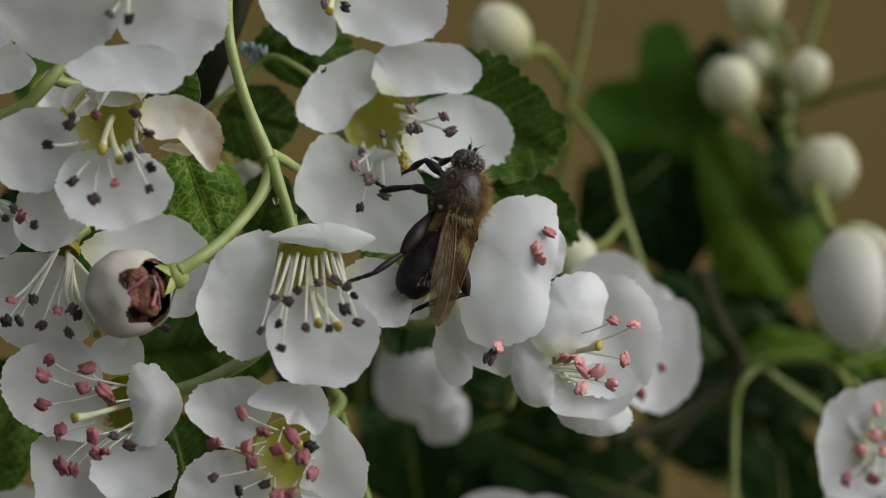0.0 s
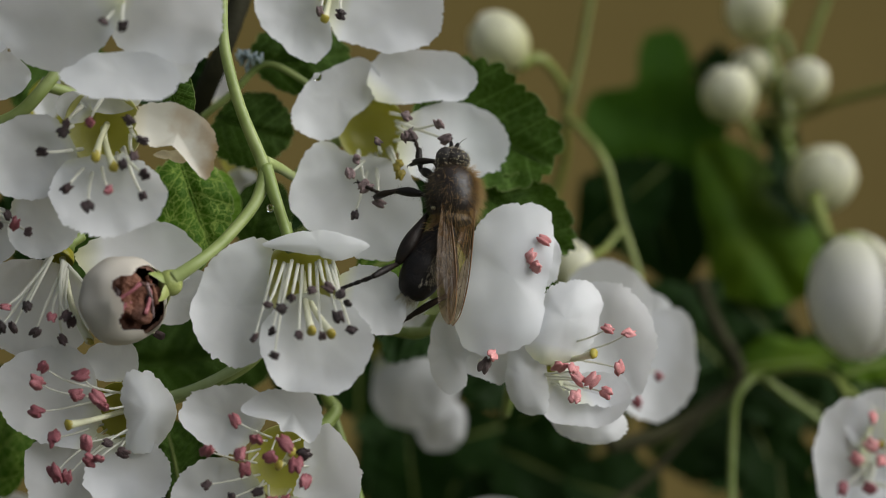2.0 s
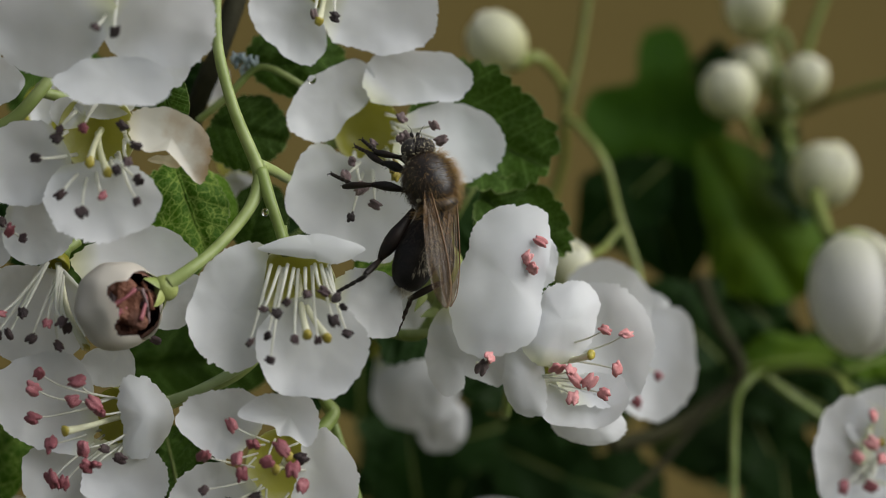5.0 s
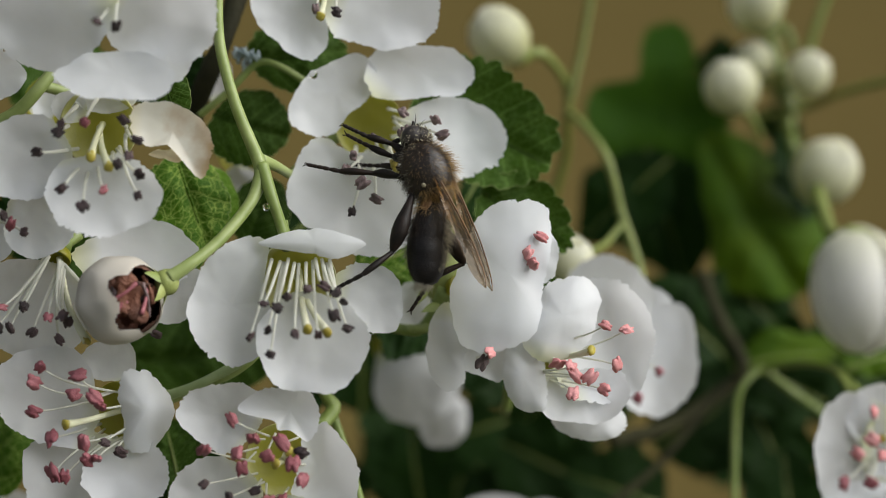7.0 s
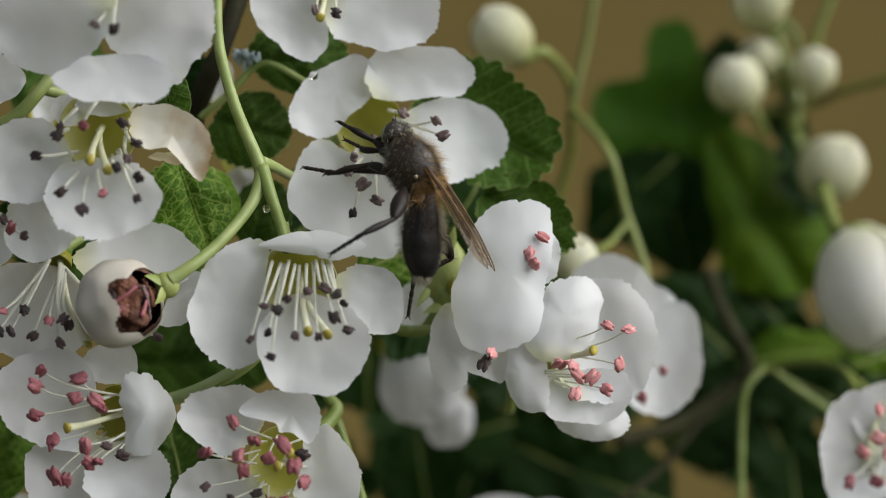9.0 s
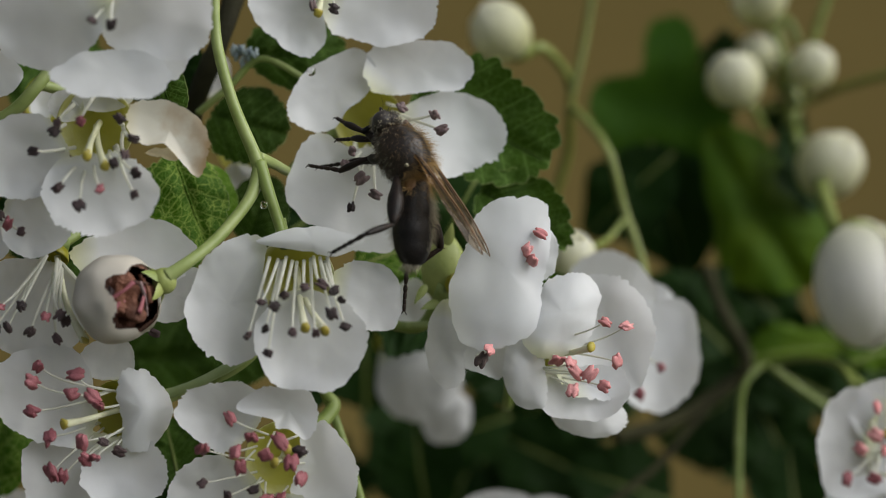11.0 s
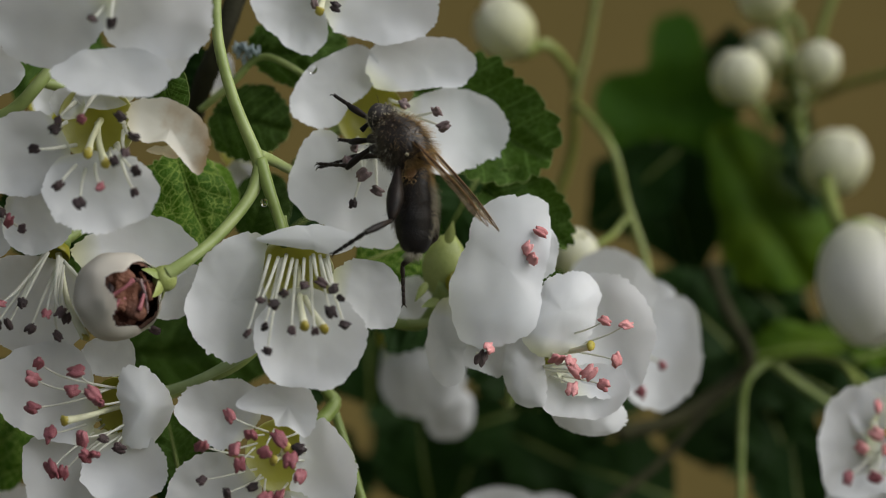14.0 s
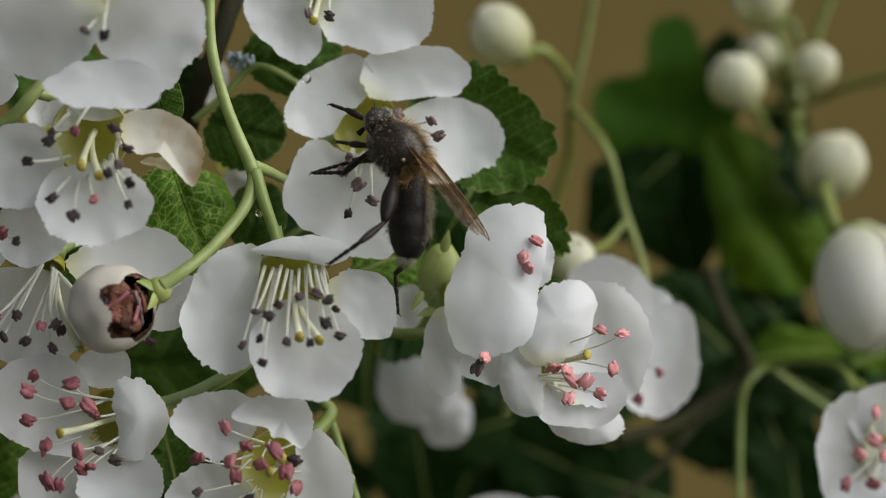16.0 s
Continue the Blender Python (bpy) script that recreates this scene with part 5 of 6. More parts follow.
def tarsus_shape(length):
    """Five small joints and two claws."""
    bm = bmesh.new()
    y = 0.0
    for k, share in enumerate((0.34, 0.2, 0.16, 0.13, 0.17)):
        ln = length * share
        tube([(0, y, 0), (0, y + ln * 0.55, 0), (0, y + ln * 0.97, 0)], [0.13, 0.19 - 0.010 * k, 0.11], 8, 3, 0.1, bm)
        y += ln
    for s in (-1, 1):
        tube([(0, y - 0.05, 0), (0.16 * s, y + 0.18, 0.02), (0.2 * s, y + 0.30, -0.14)], [0.06, 0.045, 0.012], 6, 3, 0, bm)
    return bm


insect = thing("hoverfly", (0, 0, 0), "dark furry bee-like fly with smoky wings feeding on blossom", "insect")
BACK = (1.86, 2.40, 1.86)
thorax = piece("thorax", ball((0, 0, 0), (0, 1, 0), (0, 0, 1), BACK, 3, 0.05, 24, 32), THORAX, insect, "dark shiny thorax with a tan hair fringe on its lit side")
piece("scutellum", ball((0, -2.0, 0.88), (0, 1, 0), (0, 0, 1), (1.25, 0.62, 0.5), 4, 0.05, 10, 16), THORAX, thorax, "")
# tan fringe kept to the lit right flank; light is put into hair colour
fur("flank_fur", thorax, FUR_TAN, 5200, on_ball(BACK, lambda d, r: (d.x > 0.40 + 0.15 * r.random()) or (d.y < -0.62 and d.z > -0.2) or (d.z > 0.6 and r.random() < 0.12)), 1.05, (0, -0.45, 0.12), 1, 0.013)
fur("back_fur", thorax, FUR_TAN, 900, on_ball(BACK, lambda d, r: d.z > -0.2 and abs(d.x) > 0.22), 0.50, (0, -0.8, 0), 2, 0.010)
fur("dark_fur", thorax, FUR_DARK, 5200, on_ball(BACK, lambda d, r: (d.x < 0.3 or r.random() < 0.4) and (d.z < 0.45 or abs(d.x) > 0.55 or r.random() < 0.25)), 0.62, (0, -0.6, 0), 3, 0.011)
fur("breast_fur", thorax, FUR_PALE, 700, on_ball(BACK, lambda d, r: d.z < -0.25 and r.random() < 0.7), 0.7, (0, -0.2, -0.2), 4, 0.012)


def pollen(parent, count, size, keep, centre, seed):
    rnd = random.Random(seed)
    bm = bmesh.new()
    spot = on_ball(size, keep, centre)
    for k in range(count):
        got = spot(rnd)
        if got:
            ball(got[0] + got[1] * 0.08, got[1], (0.1, 0.2, 1), (0.055, 0.055, 0.055), k, 0.1, 4, 5, None, bm)
    return tagged(piece("pollen", bm, DUST, parent), "", "", "", "stuff")


pollen(thorax, 90, (1.9, 2.45, 1.9), lambda d, r: d.y > 0.45, (0, 0, 0), 5)

for s in (-1, 1):
    piece("haltere", ball((1.72 * s, -1.25, 0.35), (s, 0, 0.3), (0, 0, 1), (0.16, 0.24, 0.16), 3, 0.1, 8, 10), DUST, thorax, "small pale yellow knob")

# head, its neck at the origin and its face forwards
head = piece("head", ball((0, 0.75, 0), (0, 1, 0), (0, 0, 1), (1.25, 0.85, 1.15), 6, 0.04, 14, 18), CHITIN, insect, "dark head with large eyes")
for s in (-1, 1):
    piece("eye", ball((0.74 * s, 0.80, 0.16), (0, 1, 0), (s, 0, 0.2), (0.78, 0.74, 0.62), 7, 0.01, 14, 18), EYE, head, "large dark compound eye")
    stem = piece("antenna", ball((0.24 * s, 1.85, 0.42), (0.25 * s, 1, 0.5), (0, 0, 1), (0.17, 0.34, 0.14), 8, 0.1, 8, 10), CHITIN, head, "")
    piece("bristle", tube([(0.24 * s, 1.75, 0.5), (0.45 * s, 2.1, 0.95), (0.75 * s, 2.3, 1.15)], [0.035, 0.02, 0.008], 5, 4), CHITIN, stem, "")
    piece("antenna_base", tube([(0.14 * s, 1.4, 0.25), (0.2 * s, 1.62, 0.35)], [0.12, 0.10], 7, 3), CHITIN, head, "")
piece("face", ball((0, 1.35, -0.22), (0, 1, -0.3), (0, 0, 1), (0.62, 0.42, 0.72), 9, 0.12, 10, 14), CHITIN, head, "")
piece("proboscis", tube([(0, 1.35, -0.7), (0, 1.75, -1.15), (0, 1.9, -1.75)], [0.22, 0.18, 0.24], 8, 5), CHITIN, head, "")
fur("face_fur", head, FUR_PALE, 700, on_ball((0.68, 0.5, 0.78), lambda d, r: d.y > 0, (0, 1.32, -0.2)), 0.35, (0, 0.2, -0.2), 10, 0.02)
pollen(head, 150, (1.3, 0.92, 1.2), lambda d, r: d.y < 0.3 and d.z > -0.2, (0, 0.75, 0), 21)
fur("crown_fur", head, FUR_DARK, 500, on_ball((1.25, 0.88, 1.16), lambda d, r: d.z > 0.1, (0, 0.75, 0)), 0.34, (0, 0.2, 0.3), 22, 0.011)
fur("neck_fur", head, FUR_PALE, 700, on_ball((1.3, 0.9, 1.2), lambda d, r: d.y < -0.05, (0, 0.75, 0)), 0.34, (0, 0.1, 0.2), 11, 0.012)

# abdomen, joined at the origin and running backwards
def abdomen_shape():
    bm = bmesh.new()
    prof = [(0.2, 0.35), (-0.1, 1.05), (-0.7, 1.42), (-1.4, 1.55), (-1.55, 1.52), (-2.2, 1.66), (-3.0, 1.74), (-3.1, 1.69), (-3.9, 1.76), (-4.6, 1.72), (-4.7, 1.66),
            (-5.4, 1.58), (-5.9, 1.40), (-6.0, 1.34), (-6.5, 1.05), (-6.8, 0.6), (-6.9, 0.15)]
    old = None
    for y, r in prof:
        ring = []
        for k in range(30):
            a = TAU * k / 30
            w = r * (1 + 0.03 * noise.noise((math.cos(a) * 2, y, math.sin(a) * 2)))
            w *= 0.78 + 0.20 * min(1.0, max(0.0, -y / 4.5))
            ring.append(bm.verts.new(Vector((math.cos(a) * w, y, math.sin(a) * w * 0.86 + 0.012 * (y + 3) ** 2)) * MM))
        if old:
            for k in range(30):
                bm.faces.new((old[k], ring[k], ring[(k + 1) % 30], old[(k + 1) % 30]))
        old = ring
    bm.faces.new(list(reversed(old)))
    bmesh.ops.recalc_face_normals(bm, faces=bm.faces)
    return bm


abdomen = piece("abdomen", abdomen_shape(), CHITIN, insect, "black abdomen with pale hair fringe")
for s in (-1, 1):
    piece("side_patch", ball((0.92 * s, -0.9, 0.1), (0.2 * s, -1, 0), (s, 0, 0), (0.55, 0.75, 0.34), 5, 0.2, 10, 14), AMBER, abdomen, "amber-brown side patch")
SIZE = (1.60, 3.5, 1.38)
fur("fringe", abdomen, FUR_PALE, 6500, on_ball(SIZE, lambda d, r: d.y < 0.8 and (d.x > 0.86 + 0.08 * r.random() or d.z < -0.84 or d.y < -0.93 or (d.z > 0.80 and d.x > -0.1 and r.random() < 0.7)), (0, -3.4, 0.0)), 0.85, (0, -0.55, 0), 13, 0.013)
fur("base_fur", abdomen, FUR_TAN, 2400, on_ball(SIZE, lambda d, r: d.y > 0.45 + 0.2 * r.random(), (0, -3.4, 0.0)), 0.85, (0, -0.65, 0), 14, 0.013)
fur("band_fur", abdomen, FUR_PALE, 1800, on_ball(SIZE, lambda d, r: min(abs(d.y - 0.12), abs(d.y + 0.32)) < 0.035 and d.x > 0.25, (0, -3.4, 0.0)), 0.34, (0, -0.9, 0), 18, 0.010)
fur("short_fur", abdomen, FUR_DARK, 4200, on_ball(SIZE, lambda d, r: d.y < 0.5, (0, -3.4, 0.0)), 0.36, (0, -0.8, 0), 15, 0.011)

WING_LONG = 9.6


def wing_blade():
    def rim(a):
        q = 0.5 - 0.5 * math.cos(a)
        w = math.sin(a)
        fore = 0.62 if w < 0 else 1.0
        return w * 0.106 * fore * (0.45 + 0.75 * q ** 0.6), q
    return blade(rim, (0, 0, 0), (0, 1, 0), (0, 0, 1), WING_LONG, 9, 48,
                 lambda p, q: 0.12 * math.sin(p * 55) * q + 0.10 * noise.noise((p * 20, q * 9, 1)) - 0.5 * q * q)


def wing():
    w = piece("wing", wing_blade(), WING, insect, "smoky translucent wing, amber at its base")
    h = lambda p, q: 0.12 * math.sin(p * 55) * q - 0.5 * q * q + 0.04
    runs = [[(-0.035, 0.0), (-0.075, 0.25), (-0.105, 0.6), (-0.085, 0.88), (0.0, 0.995)],
            [(-0.02, 0.0), (-0.05, 0.3), (-0.07, 0.6), (-0.085, 0.8)],
            [(0.0, 0.0), (-0.02, 0.3), (-0.03, 0.6), (-0.015, 0.96)],
            [(0.01, 0.05), (0.02, 0.35), (0.045, 0.65), (0.05, 0.9)],
            [(0.02, 0.05), (0.06, 0.3), (0.10, 0.5), (0.135, 0.66)],
            [(-0.03, 0.45), (0.02, 0.47), (0.035, 0.5)], [(-0.02, 0.68), (0.045, 0.72)], [(0.05, 0.8), (0.10, 0.82)]]
    for k, run in enumerate(runs):
        pts = [(p * 0.65 * WING_LONG, q * WING_LONG, h(p * 0.65, q)) for p, q in run]
        piece("vein", tube(pts, [0.09, 0.06, 0.04] if k == 0 else [0.030, 0.018, 0.014], 6, 5), AMBER if k < 2 else LEGS, w, "")
    return w


near_wing, far_wing = wing(), wing()


def leg(lengths, swell):
    a, b, c = lengths
    femur = piece("femur", limb(a, [0.2, 0.22 * swell, 0.32 * swell, 0.43 * swell, 0.44 * swell, 0.34 * swell, 0.18]), LEGS, insect, "swollen dark femur" if swell > 1.2 else "")
    tibia = piece("tibia", limb(b, [0.18, 0.19, 0.23, 0.27, 0.28, 0.25, 0.18]), LEGS, insect)
    fur("leg_hair", tibia, FUR_DARK, 90, lambda r: (Vector((0, r.uniform(0.3, b), 0)), Vector((r.gauss(0, 1), 0.2, r.gauss(0, 1))).normalized()), 0.42, (0, 0.5, 0), 16, 0.014)
    fur("thigh_hair", femur, FUR_DARK, 110, lambda r: (Vector((0, r.uniform(0.3, a), 0)), Vector((r.gauss(0, 1), 0.2, r.gauss(0, 1))).normalized()), 0.62 * max(1, swell * 0.8), (0, 0.3, 0), 17, 0.014)
    return femur, tibia, piece("tarsus", tarsus_shape(c), LEGS, insect), lengths


LEG = {
    "fore_near": ((-0.8, 1.3, -1.1), leg((2.3, 2.0, 2.1), 0.85), 1),
    "fore_far": ((0.8, 1.3, -1.1), leg((2.3, 2.0, 2.1), 0.85), 1),
    "mid_near": ((-1.2, 0.0, -1.3), leg((2.9, 2.6, 2.6), 0.85), 1),
    "hind_near": ((-1.6, -1.5, -0.9), leg((4.6, 2.9, 2.9), 1.45), -1),
    "hind_far": ((0.6, -3.3, -0.9), leg((4.2, 3.2, 3.0), 1.3), -0.25),
    "mid_far": ((1.2, 0.0, -1.3), leg((2.9, 2.6, 2.6), 0.85), 1),
}


def place_of(y, z_hint, origin):
    x, y, z = axes(y, z_hint)
    m = Matrix((x, y, z)).transposed().to_4x4()
    m.translation = V(origin)
    return m


def reach(a, x, z, length, way):
    """The point length away from a that stands at x, z; way chooses nearer or farther."""
    a = Vector(a)
    dx, dz = x - a.x, z - a.z
    flat = math.hypot(dx, dz)
    if flat >= length * 0.985:
        k = length * 0.985 / flat
        return Vector((a.x + dx * k, a.y + way * length * 0.17, a.z + dz * k))
    return Vector((x, a.y + way * math.sqrt(length * length - flat * flat), z))


def lerp_rows(rows, t):
    """The values of rows (seconds, ...) at t, straight between neighbours."""
    for a, b in zip(rows, rows[1:]):
        if t <= b[0]:
            k = max(0.0, (t - a[0]) / (b[0] - a[0]))
            return [p + (q - p) * k for p, q in zip(a[1:], b[1:])]
    return list(rows[-1][1:])


def motions():
    # seconds; thorax x, z; head x, z; abdomen tip x, z; roll of the back away from the viewer
    body = [
        (0.0, 1.33, 3.89, 1.88, 6.67, -3.06, -3.57, 28),
        (1.0, 1.34, 4.64, 1.60, 7.33, -2.64, -3.33, 28),
        (2.0, 1.10, 4.69, 1.10, 7.47, -2.36, -3.41, 26),
        (3.0, 0.71, 4.55, 0.38, 7.32, -2.32, -3.71, 26),
        (4.0, 0.13, 5.03, -0.70, 7.81, -2.16, -3.58, 28),
        (6.3, -0.35, 6.29, -1.33, 8.66, -2.61, -1.65, 42),
        (7.0, -0.53, 6.21, -1.39, 8.80, -0.75, -1.97, 62),
        (7.5, -1.11, 6.89, -2.29, 9.17, -0.48, -1.29, 72),
        (8.0, -1.21, 6.68, -2.30, 9.17, -0.78, -1.29, 74),
        (8.5, -1.31, 6.94, -2.49, 9.39, -0.71, -1.24, 74),
        (9.2, -1.69, 6.68, -2.90, 9.00, -1.09, -1.28, 74),
        (11.3, -2.10, 7.49, -3.53, 9.86, -1.62, -0.67, 72),
        (12.0, -2.09, 7.69, -3.49, 9.97, -1.77, -0.42, 72),
        (13.0, -2.05, 7.55, -3.46, 9.82, -1.67, -0.27, 72),
        (14.5, -2.28, 8.18, -3.81, 10.07, -1.29, 0.65, 74),
        (16.0, -2.03, 8.30, -3.56, 10.36, -1.47, 0.79, 72)]
    # seconds; wing tip x, z; turn of the blade from facing the viewer
    wings = [
        (0.0, -0.30, -6.03, 32), (1.0, 0.28, -5.69, 32), (2.0, 1.21, -5.61, 32), (3.0, 1.91, -5.92, 30), (4.0, 1.89, -5.77, 30),
        (6.3, 1.66, -1.86, 28), (7.0, 4.42, -2.64, 58), (7.5, 4.69, -0.81, 66), (8.0, 4.53, -0.98, 66), (8.5, 4.43, -0.78, 66),
        (9.2, 4.24, -0.75, 68), (11.3, 4.09, 0.12, 66), (12.0, 3.81, 0.21, 66), (13.0, 3.95, 0.54, 66),
        (14.5, 4.69, 2.58, 80), (16.0, 4.19, 2.16, 66)]
    # seconds; knee x, z; end of tibia x, z; foot x, z
    steps = {}
    steps["hind_near"] = [
        (0.0, -3.06, -0.38, -5.11, -1.80, -7.36, -2.52), (1.0, -3.16, -0.06, -4.87, -1.28, -7.27, -2.42),
        (2.0, -3.00, -0.57, -4.74, -1.49, -7.14, -2.38), (3.0, -3.03, -0.96, -4.69, -1.78, -7.17, -2.45),
        (4.0, -3.33, -1.03, -4.69, -1.62, -6.95, -2.36), (6.3, -4.72, 0.56, -5.42, -1.02, -7.30, -2.72),
        (7.0, -3.08, 0.16, -5.22, -1.46, -7.39, -2.57), (7.5, -3.53, 0.50, -5.54, -1.16, -7.90, -2.45),
        (8.0, -2.76, 3.13, -4.86, 1.85, -6.90, 0.69), (8.5, -2.84, 2.93, -4.89, 1.83, -7.06, 0.52),
        (9.2, -2.87, 2.63, -4.88, 1.67, -7.25, 0.29), (11.3, -2.74, 2.05, -4.53, 1.38, -6.93, 0.08),
        (12.0, -2.72, 2.17, -4.50, 1.46, -6.86, 0.03), (13.0, -2.67, 1.93, -4.58, 1.43, -6.81, 0.13),
        (14.5, -3.00, 2.44, -4.65, 1.36, -6.84, -0.09), (16.0, -3.01, 2.83, -4.62, 1.43, -6.76, -0.01)]
    steps["mid_near"] = [
        (0.0, -2.39, 4.75, -4.22, 4.56, -5.68, 5.47), (1.0, -2.50, 5.15, -3.90, 4.84, -5.66, 5.53),
        (2.0, -3.17, 5.02, -4.23, 4.75, -5.74, 5.53), (3.0, -3.25, 5.00, -4.31, 4.69, -5.72, 5.38),
        (4.0, -4.69, 5.20, -5.25, 4.89, -5.59, 5.49), (6.3, -4.61, 6.18, -7.15, 6.45, -9.72, 6.98),
        (7.0, -4.59, 6.18, -7.22, 6.36, -9.71, 6.88), (7.5, -4.74, 6.74, -7.37, 6.66, -9.78, 6.98),
        (8.0, -4.84, 6.91, -7.47, 6.65, -9.71, 6.88), (8.5, -4.90, 7.10, -7.45, 6.64, -9.69, 6.92),
        (9.2, -5.01, 6.88, -7.57, 6.27, -9.80, 6.72), (11.3, -4.70, 7.26, -6.91, 6.29, -9.01, 6.65),
        (12.0, -4.52, 7.46, -6.73, 6.41, -8.66, 6.64), (13.0, -4.52, 7.48, -6.39, 6.38, -8.67, 6.69),
        (14.5, -4.79, 7.91, -6.42, 6.55, -8.57, 6.66), (16.0, -4.54, 8.12, -6.35, 6.68, -8.66, 6.70)]
    steps["fore_near"] = [
        (0.0, -1.37, 6.80, -1.98, 6.41, -2.67, 6.07), (1.0, -0.75, 7.12, -1.24, 8.11, -2.23, 9.75),
        (2.0, -1.25, 6.61, -1.40, 7.94, -1.92, 9.45), (3.0, -1.54, 6.44, -1.55, 7.59, -1.81, 8.62),
        (4.0, -3.39, 6.77, -3.60, 7.45, -4.37, 7.80), (6.3, -3.15, 7.54, -4.99, 8.28, -6.70, 9.41),
        (7.0, -3.09, 7.45, -4.97, 8.28, -6.78, 9.23), (7.5, -3.46, 8.27, -5.22, 8.54, -6.85, 9.28),
        (8.0, -3.55, 8.18, -5.06, 8.36, -6.69, 9.01), (8.5, -3.61, 8.24, -4.95, 8.17, -6.58, 9.00),
        (9.2, -4.23, 7.94, -5.27, 8.08, -6.77, 8.79), (11.3, -4.43, 8.66, -5.69, 8.85, -6.97, 8.78),
        (12.0, -4.51, 8.52, -5.42, 9.09, -6.62, 9.27), (13.0, -4.64, 8.50, -5.52, 9.07, -6.63, 9.33),
        (14.5, -4.91, 8.42, -5.97, 8.13, -6.83, 8.23), (16.0, -4.45, 8.71, -5.55, 8.85, -6.58, 9.03)]
    steps["fore_far"] = [
        (0.0, 0.71, 7.02, 0.18, 6.71, -0.27, 6.93), (2.0, -0.45, 7.49, -1.35, 7.32, -1.79, 7.23),
        (4.0, -3.00, 7.53, -3.61, 7.76, -3.78, 8.25), (6.3, -3.21, 8.82, -5.16, 8.44, -6.93, 9.51),
        (7.5, -5.00, 9.63, -6.29, 9.83, -6.73, 10.10), (9.2, -5.29, 9.24, -6.59, 9.84, -7.03, 10.11),
        (12.0, -5.03, 9.21, -6.15, 9.71, -6.86, 10.16), (13.5, -5.42, 8.95, -6.51, 8.79, -7.27, 8.44),
        (14.5, -4.80, 10.61, -6.14, 11.70, -7.24, 12.73), (16.0, -4.69, 10.79, -5.90, 11.34, -6.96, 11.76)]
    steps["hind_far"] = [
        (0.0, 1.81, -3.40, -1.36, -4.25, -4.30, -5.59), (1.0, 0.84, -3.84, -1.54, -4.05, -4.14, -5.73),
        (2.0, 0.77, -3.75, -1.64, -4.26, -4.04, -5.83), (3.0, 1.19, -3.82, -1.64, -4.44, -4.17, -5.94),
        (4.0, 0.92, -2.89, -1.61, -3.92, -3.79, -6.29), (6.3, 1.05, -1.62, -1.30, -1.87, -1.75, -4.26),
        (7.0, 2.46, -1.03, -0.12, -1.76, -1.84, -4.36), (7.5, 2.05, -0.16, -0.70, -1.50, -1.88, -4.48),
        (8.0, 1.62, -0.38, -1.33, -1.67, -1.91, -4.49), (8.5, 1.43, -0.25, -1.43, -1.61, -2.04, -4.52),
        (9.2, 1.29, -0.47, -1.73, -1.65, -2.14, -4.73), (11.3, 0.83, -0.20, -2.22, -1.55, -2.20, -4.58),
        (12.0, 0.76, -0.20, -2.28, -1.38, -2.18, -4.46), (13.0, 0.69, -0.17, -2.31, -1.32, -2.12, -4.57),
        (14.5, 0.25, 0.10, -2.62, -1.29, -2.20, -4.55), (16.0, 0.01, 0.23, -2.72, -1.27, -2.27, -4.50)]

    times = [row[0] for row in body]
    base = {}
    for t, tx, tz, hx, hz, ax, az, roll in body:
        fwd = Vector((hx - tx, 0.0, hz - tz)).normalized()
        fwd = (fwd + Vector((0, 0.18, 0))).normalized()
        side = Vector((fwd.z, 0, -fwd.x)).normalized()
        back_way = Vector((0, -1, 0)) * math.cos(radians(roll)) + side * math.sin(radians(roll))
        base[t] = place_of(fwd, back_way, (tx, -8.0, tz))
    walk(insect, [(t, base[t]) for t in times])

    def local(t, m):
        return base[t].inverted() @ m

    heads, tails, nears, fars = [], [], [], []
    for (t, tx, tz, hx, hz, ax, az, roll), (_, wx, wz, turn) in zip(body, wings):
        m = base[t]
        dorsal = m.to_3x3() @ Vector((0, 0, 1))
        neck = (m @ V((0, 2.0, 0.1))) / MM
        heads.append((t, local(t, place_of(Vector((hx, neck.y + 0.5, hz)) - neck, dorsal, neck))))
        waist = (m @ V((0, -1.9, -0.1))) / MM
        tails.append((t, local(t, place_of(waist - Vector((ax, waist.y - 1.2, az)), dorsal, waist))))
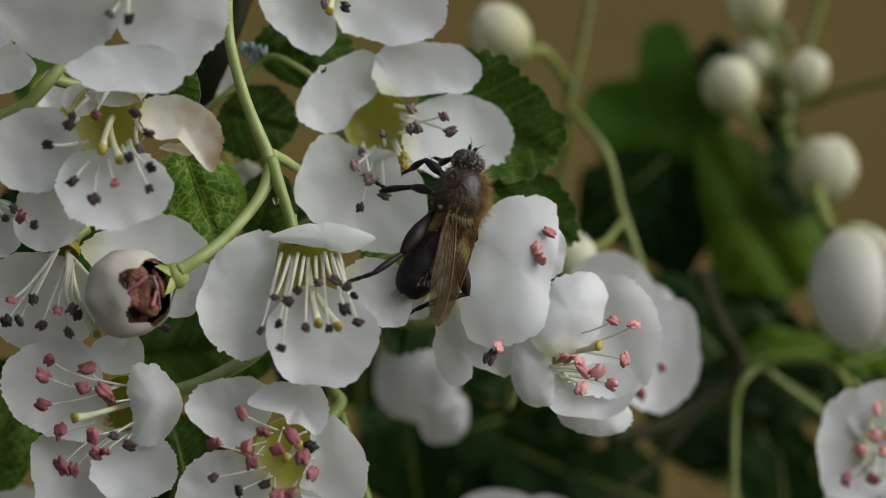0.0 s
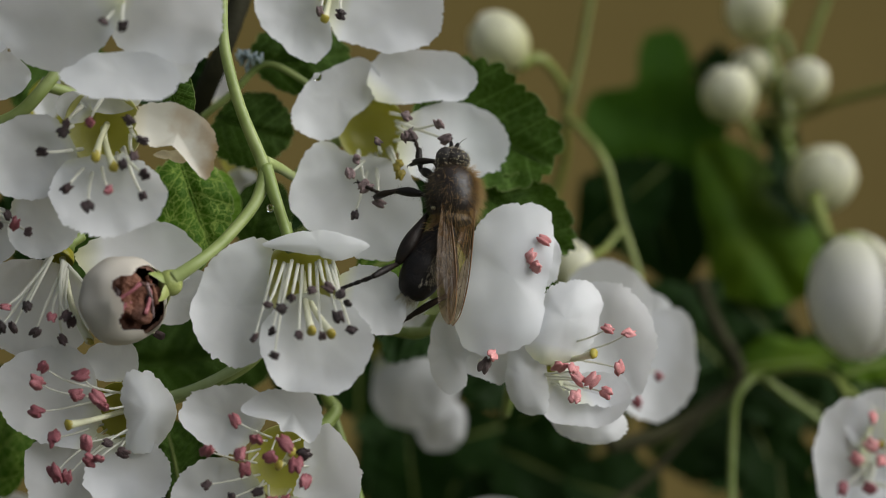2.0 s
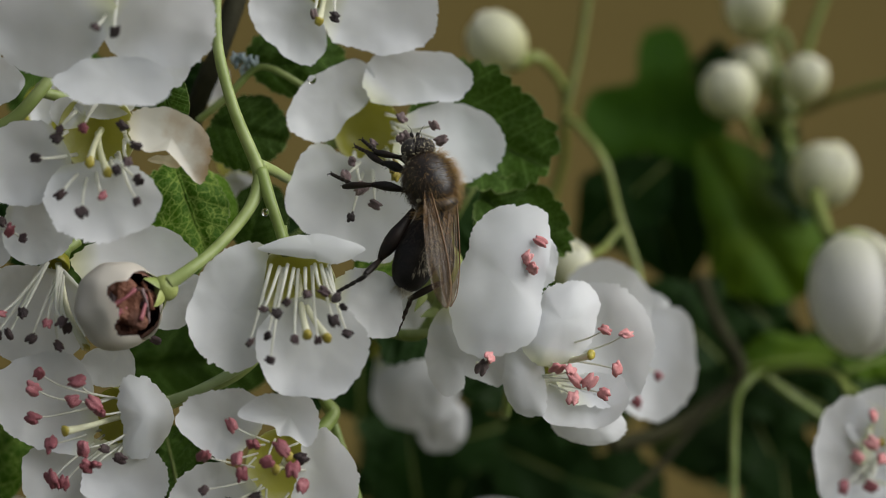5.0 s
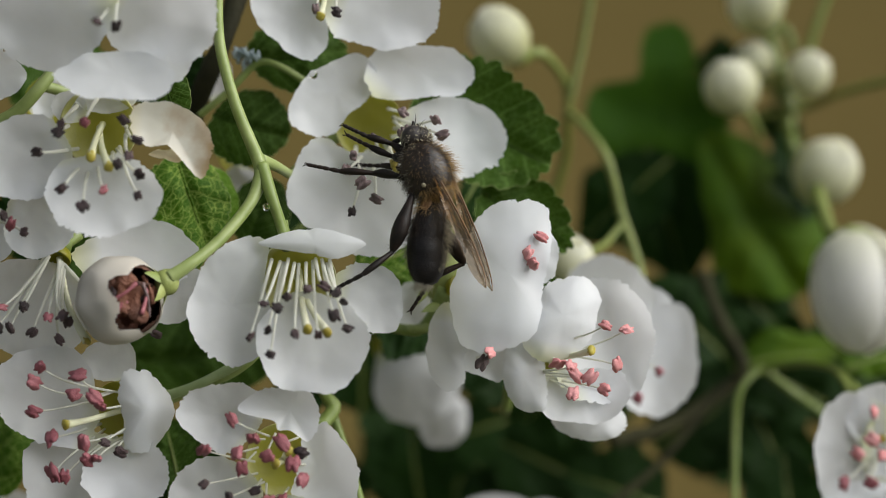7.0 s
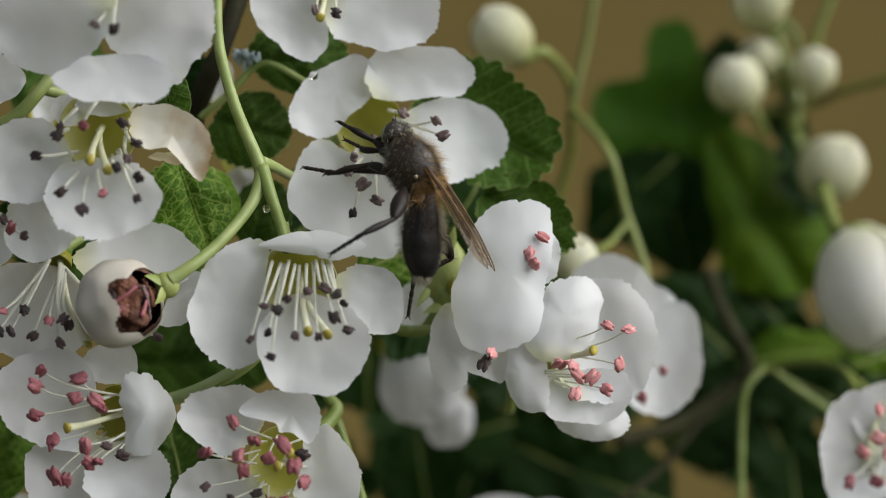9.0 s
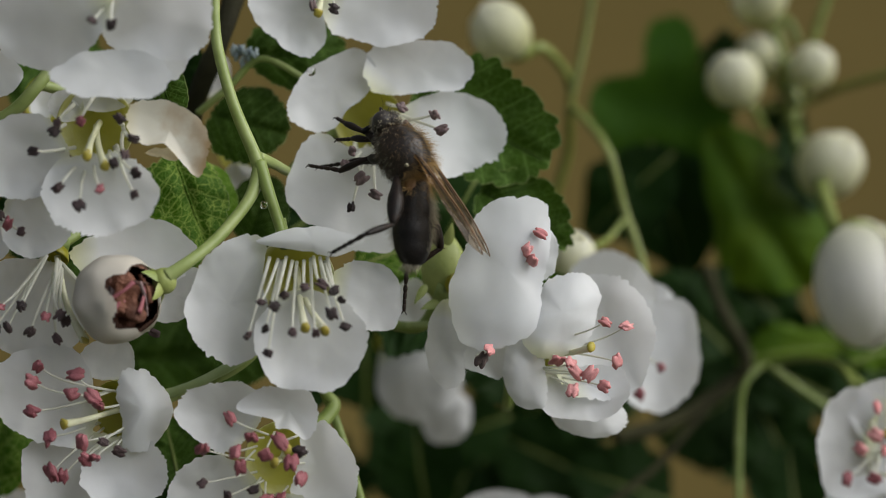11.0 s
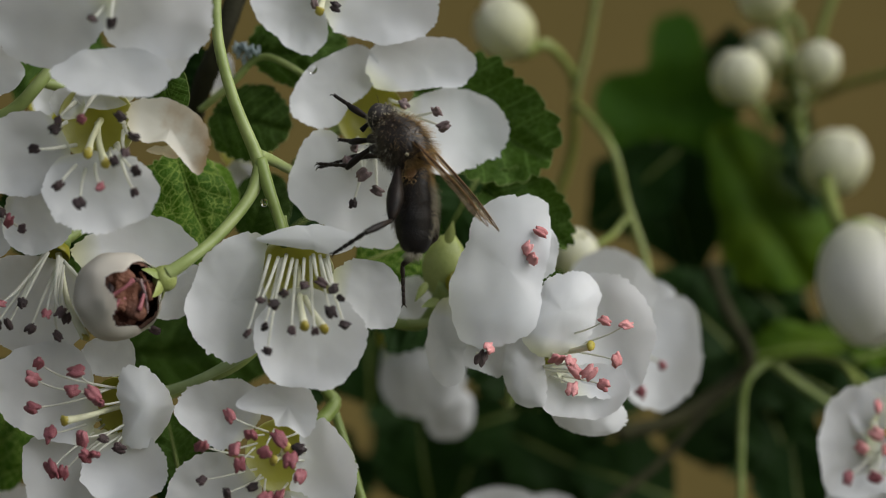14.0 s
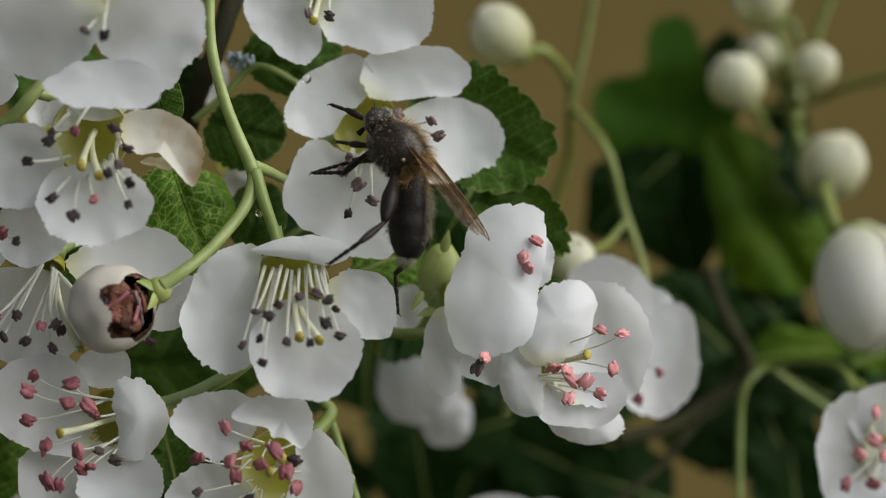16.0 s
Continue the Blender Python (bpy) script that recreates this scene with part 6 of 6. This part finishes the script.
        for root, rows, shift, extra in (((-1.15, -0.5, 1.15), nears, Vector((0, 0, 0)), 0), ((1.15, -0.5, 1.15), fars, Vector((0.25, 0.3, 0.25)), 6)):
            r = (m @ V(root)) / MM
            tip = reach(r, wx + shift.x, wz + shift.z, WING_LONG, -1 if not extra else -0.6)
            d = (tip - r).normalized()
            flat = Vector((d.z, 0, -d.x)).normalized()
            a = radians(min(84, turn + extra))
            face = Vector((0, -1, 0)) * math.cos(a) - flat * math.sin(a)
            rows.append((t, local(t, place_of(d, face, r))))
    walk(head, heads)
    # the flower springs up and the leaf behind it sinks as the insect shifts its weight: seconds, mm across, mm up
    for ob, sway in ((feeding_flower, [(0.0, 0.0, 0.0), (4.0, 0.0, 0.02), (6.5, 0.02, 0.10), (9.0, 0.02, 0.08), (11.5, 0.10, 0.28), (14.0, 0.17, 0.36), (16.0, 0.17, 0.33)]),
                     (swaying_leaf, [(0.0, 0.0, 0.0), (4.0, -0.02, -0.10), (6.5, -0.04, -0.19), (9.0, -0.04, -0.24), (12.0, -0.06, -0.30), (16.0, -0.06, -0.38)])):
        rest = ob.matrix_basis.copy()
        walk(ob, [(t, Matrix.Translation(V((dx, 0, dz))) @ rest) for t, dx, dz in sway])
    walk(abdomen, tails)
    walk(near_wing, nears)
    walk(far_wing, fars)
    for kind, (hip, (femur, tibia, tarsus, (a, b, c)), way) in LEG.items():
        rows = [], [], []
        hint = Vector((0.2, -1, 0.3))
        hints = [hint, hint, hint]
        for t in times:
            m = base[t]
            h = (m @ V(hip)) / MM
            if kind == "mid_far":
                knee, ankle, foot = [(m @ V(p)) / MM for p in ((2.9, 1.2, -2.9), (2.6, 2.6, -4.9), (2.4, 3.6, -7.1))]
            else:
                kx, kz, ex, ez, fx, fz = lerp_rows(steps[kind], t)
                knee = reach(h, kx, kz, a, way)
                ankle = reach(knee, ex, ez, b, way if kind[:4] == "hind" else 0.5)
                foot = reach(ankle, fx, fz, c, 0.5)
            for k, (p, q) in enumerate(((h, knee), (knee, ankle), (ankle, foot))):
                pose_now = place_of(q - p, hints[k], p)
                hints[k] = (pose_now.to_3x3() @ Vector((0, 0, 1)))
                rows[k].append((t, local(t, pose_now)))
        for ob, r in zip((femur, tibia, tarsus), rows):
            walk(ob, r)


motions()
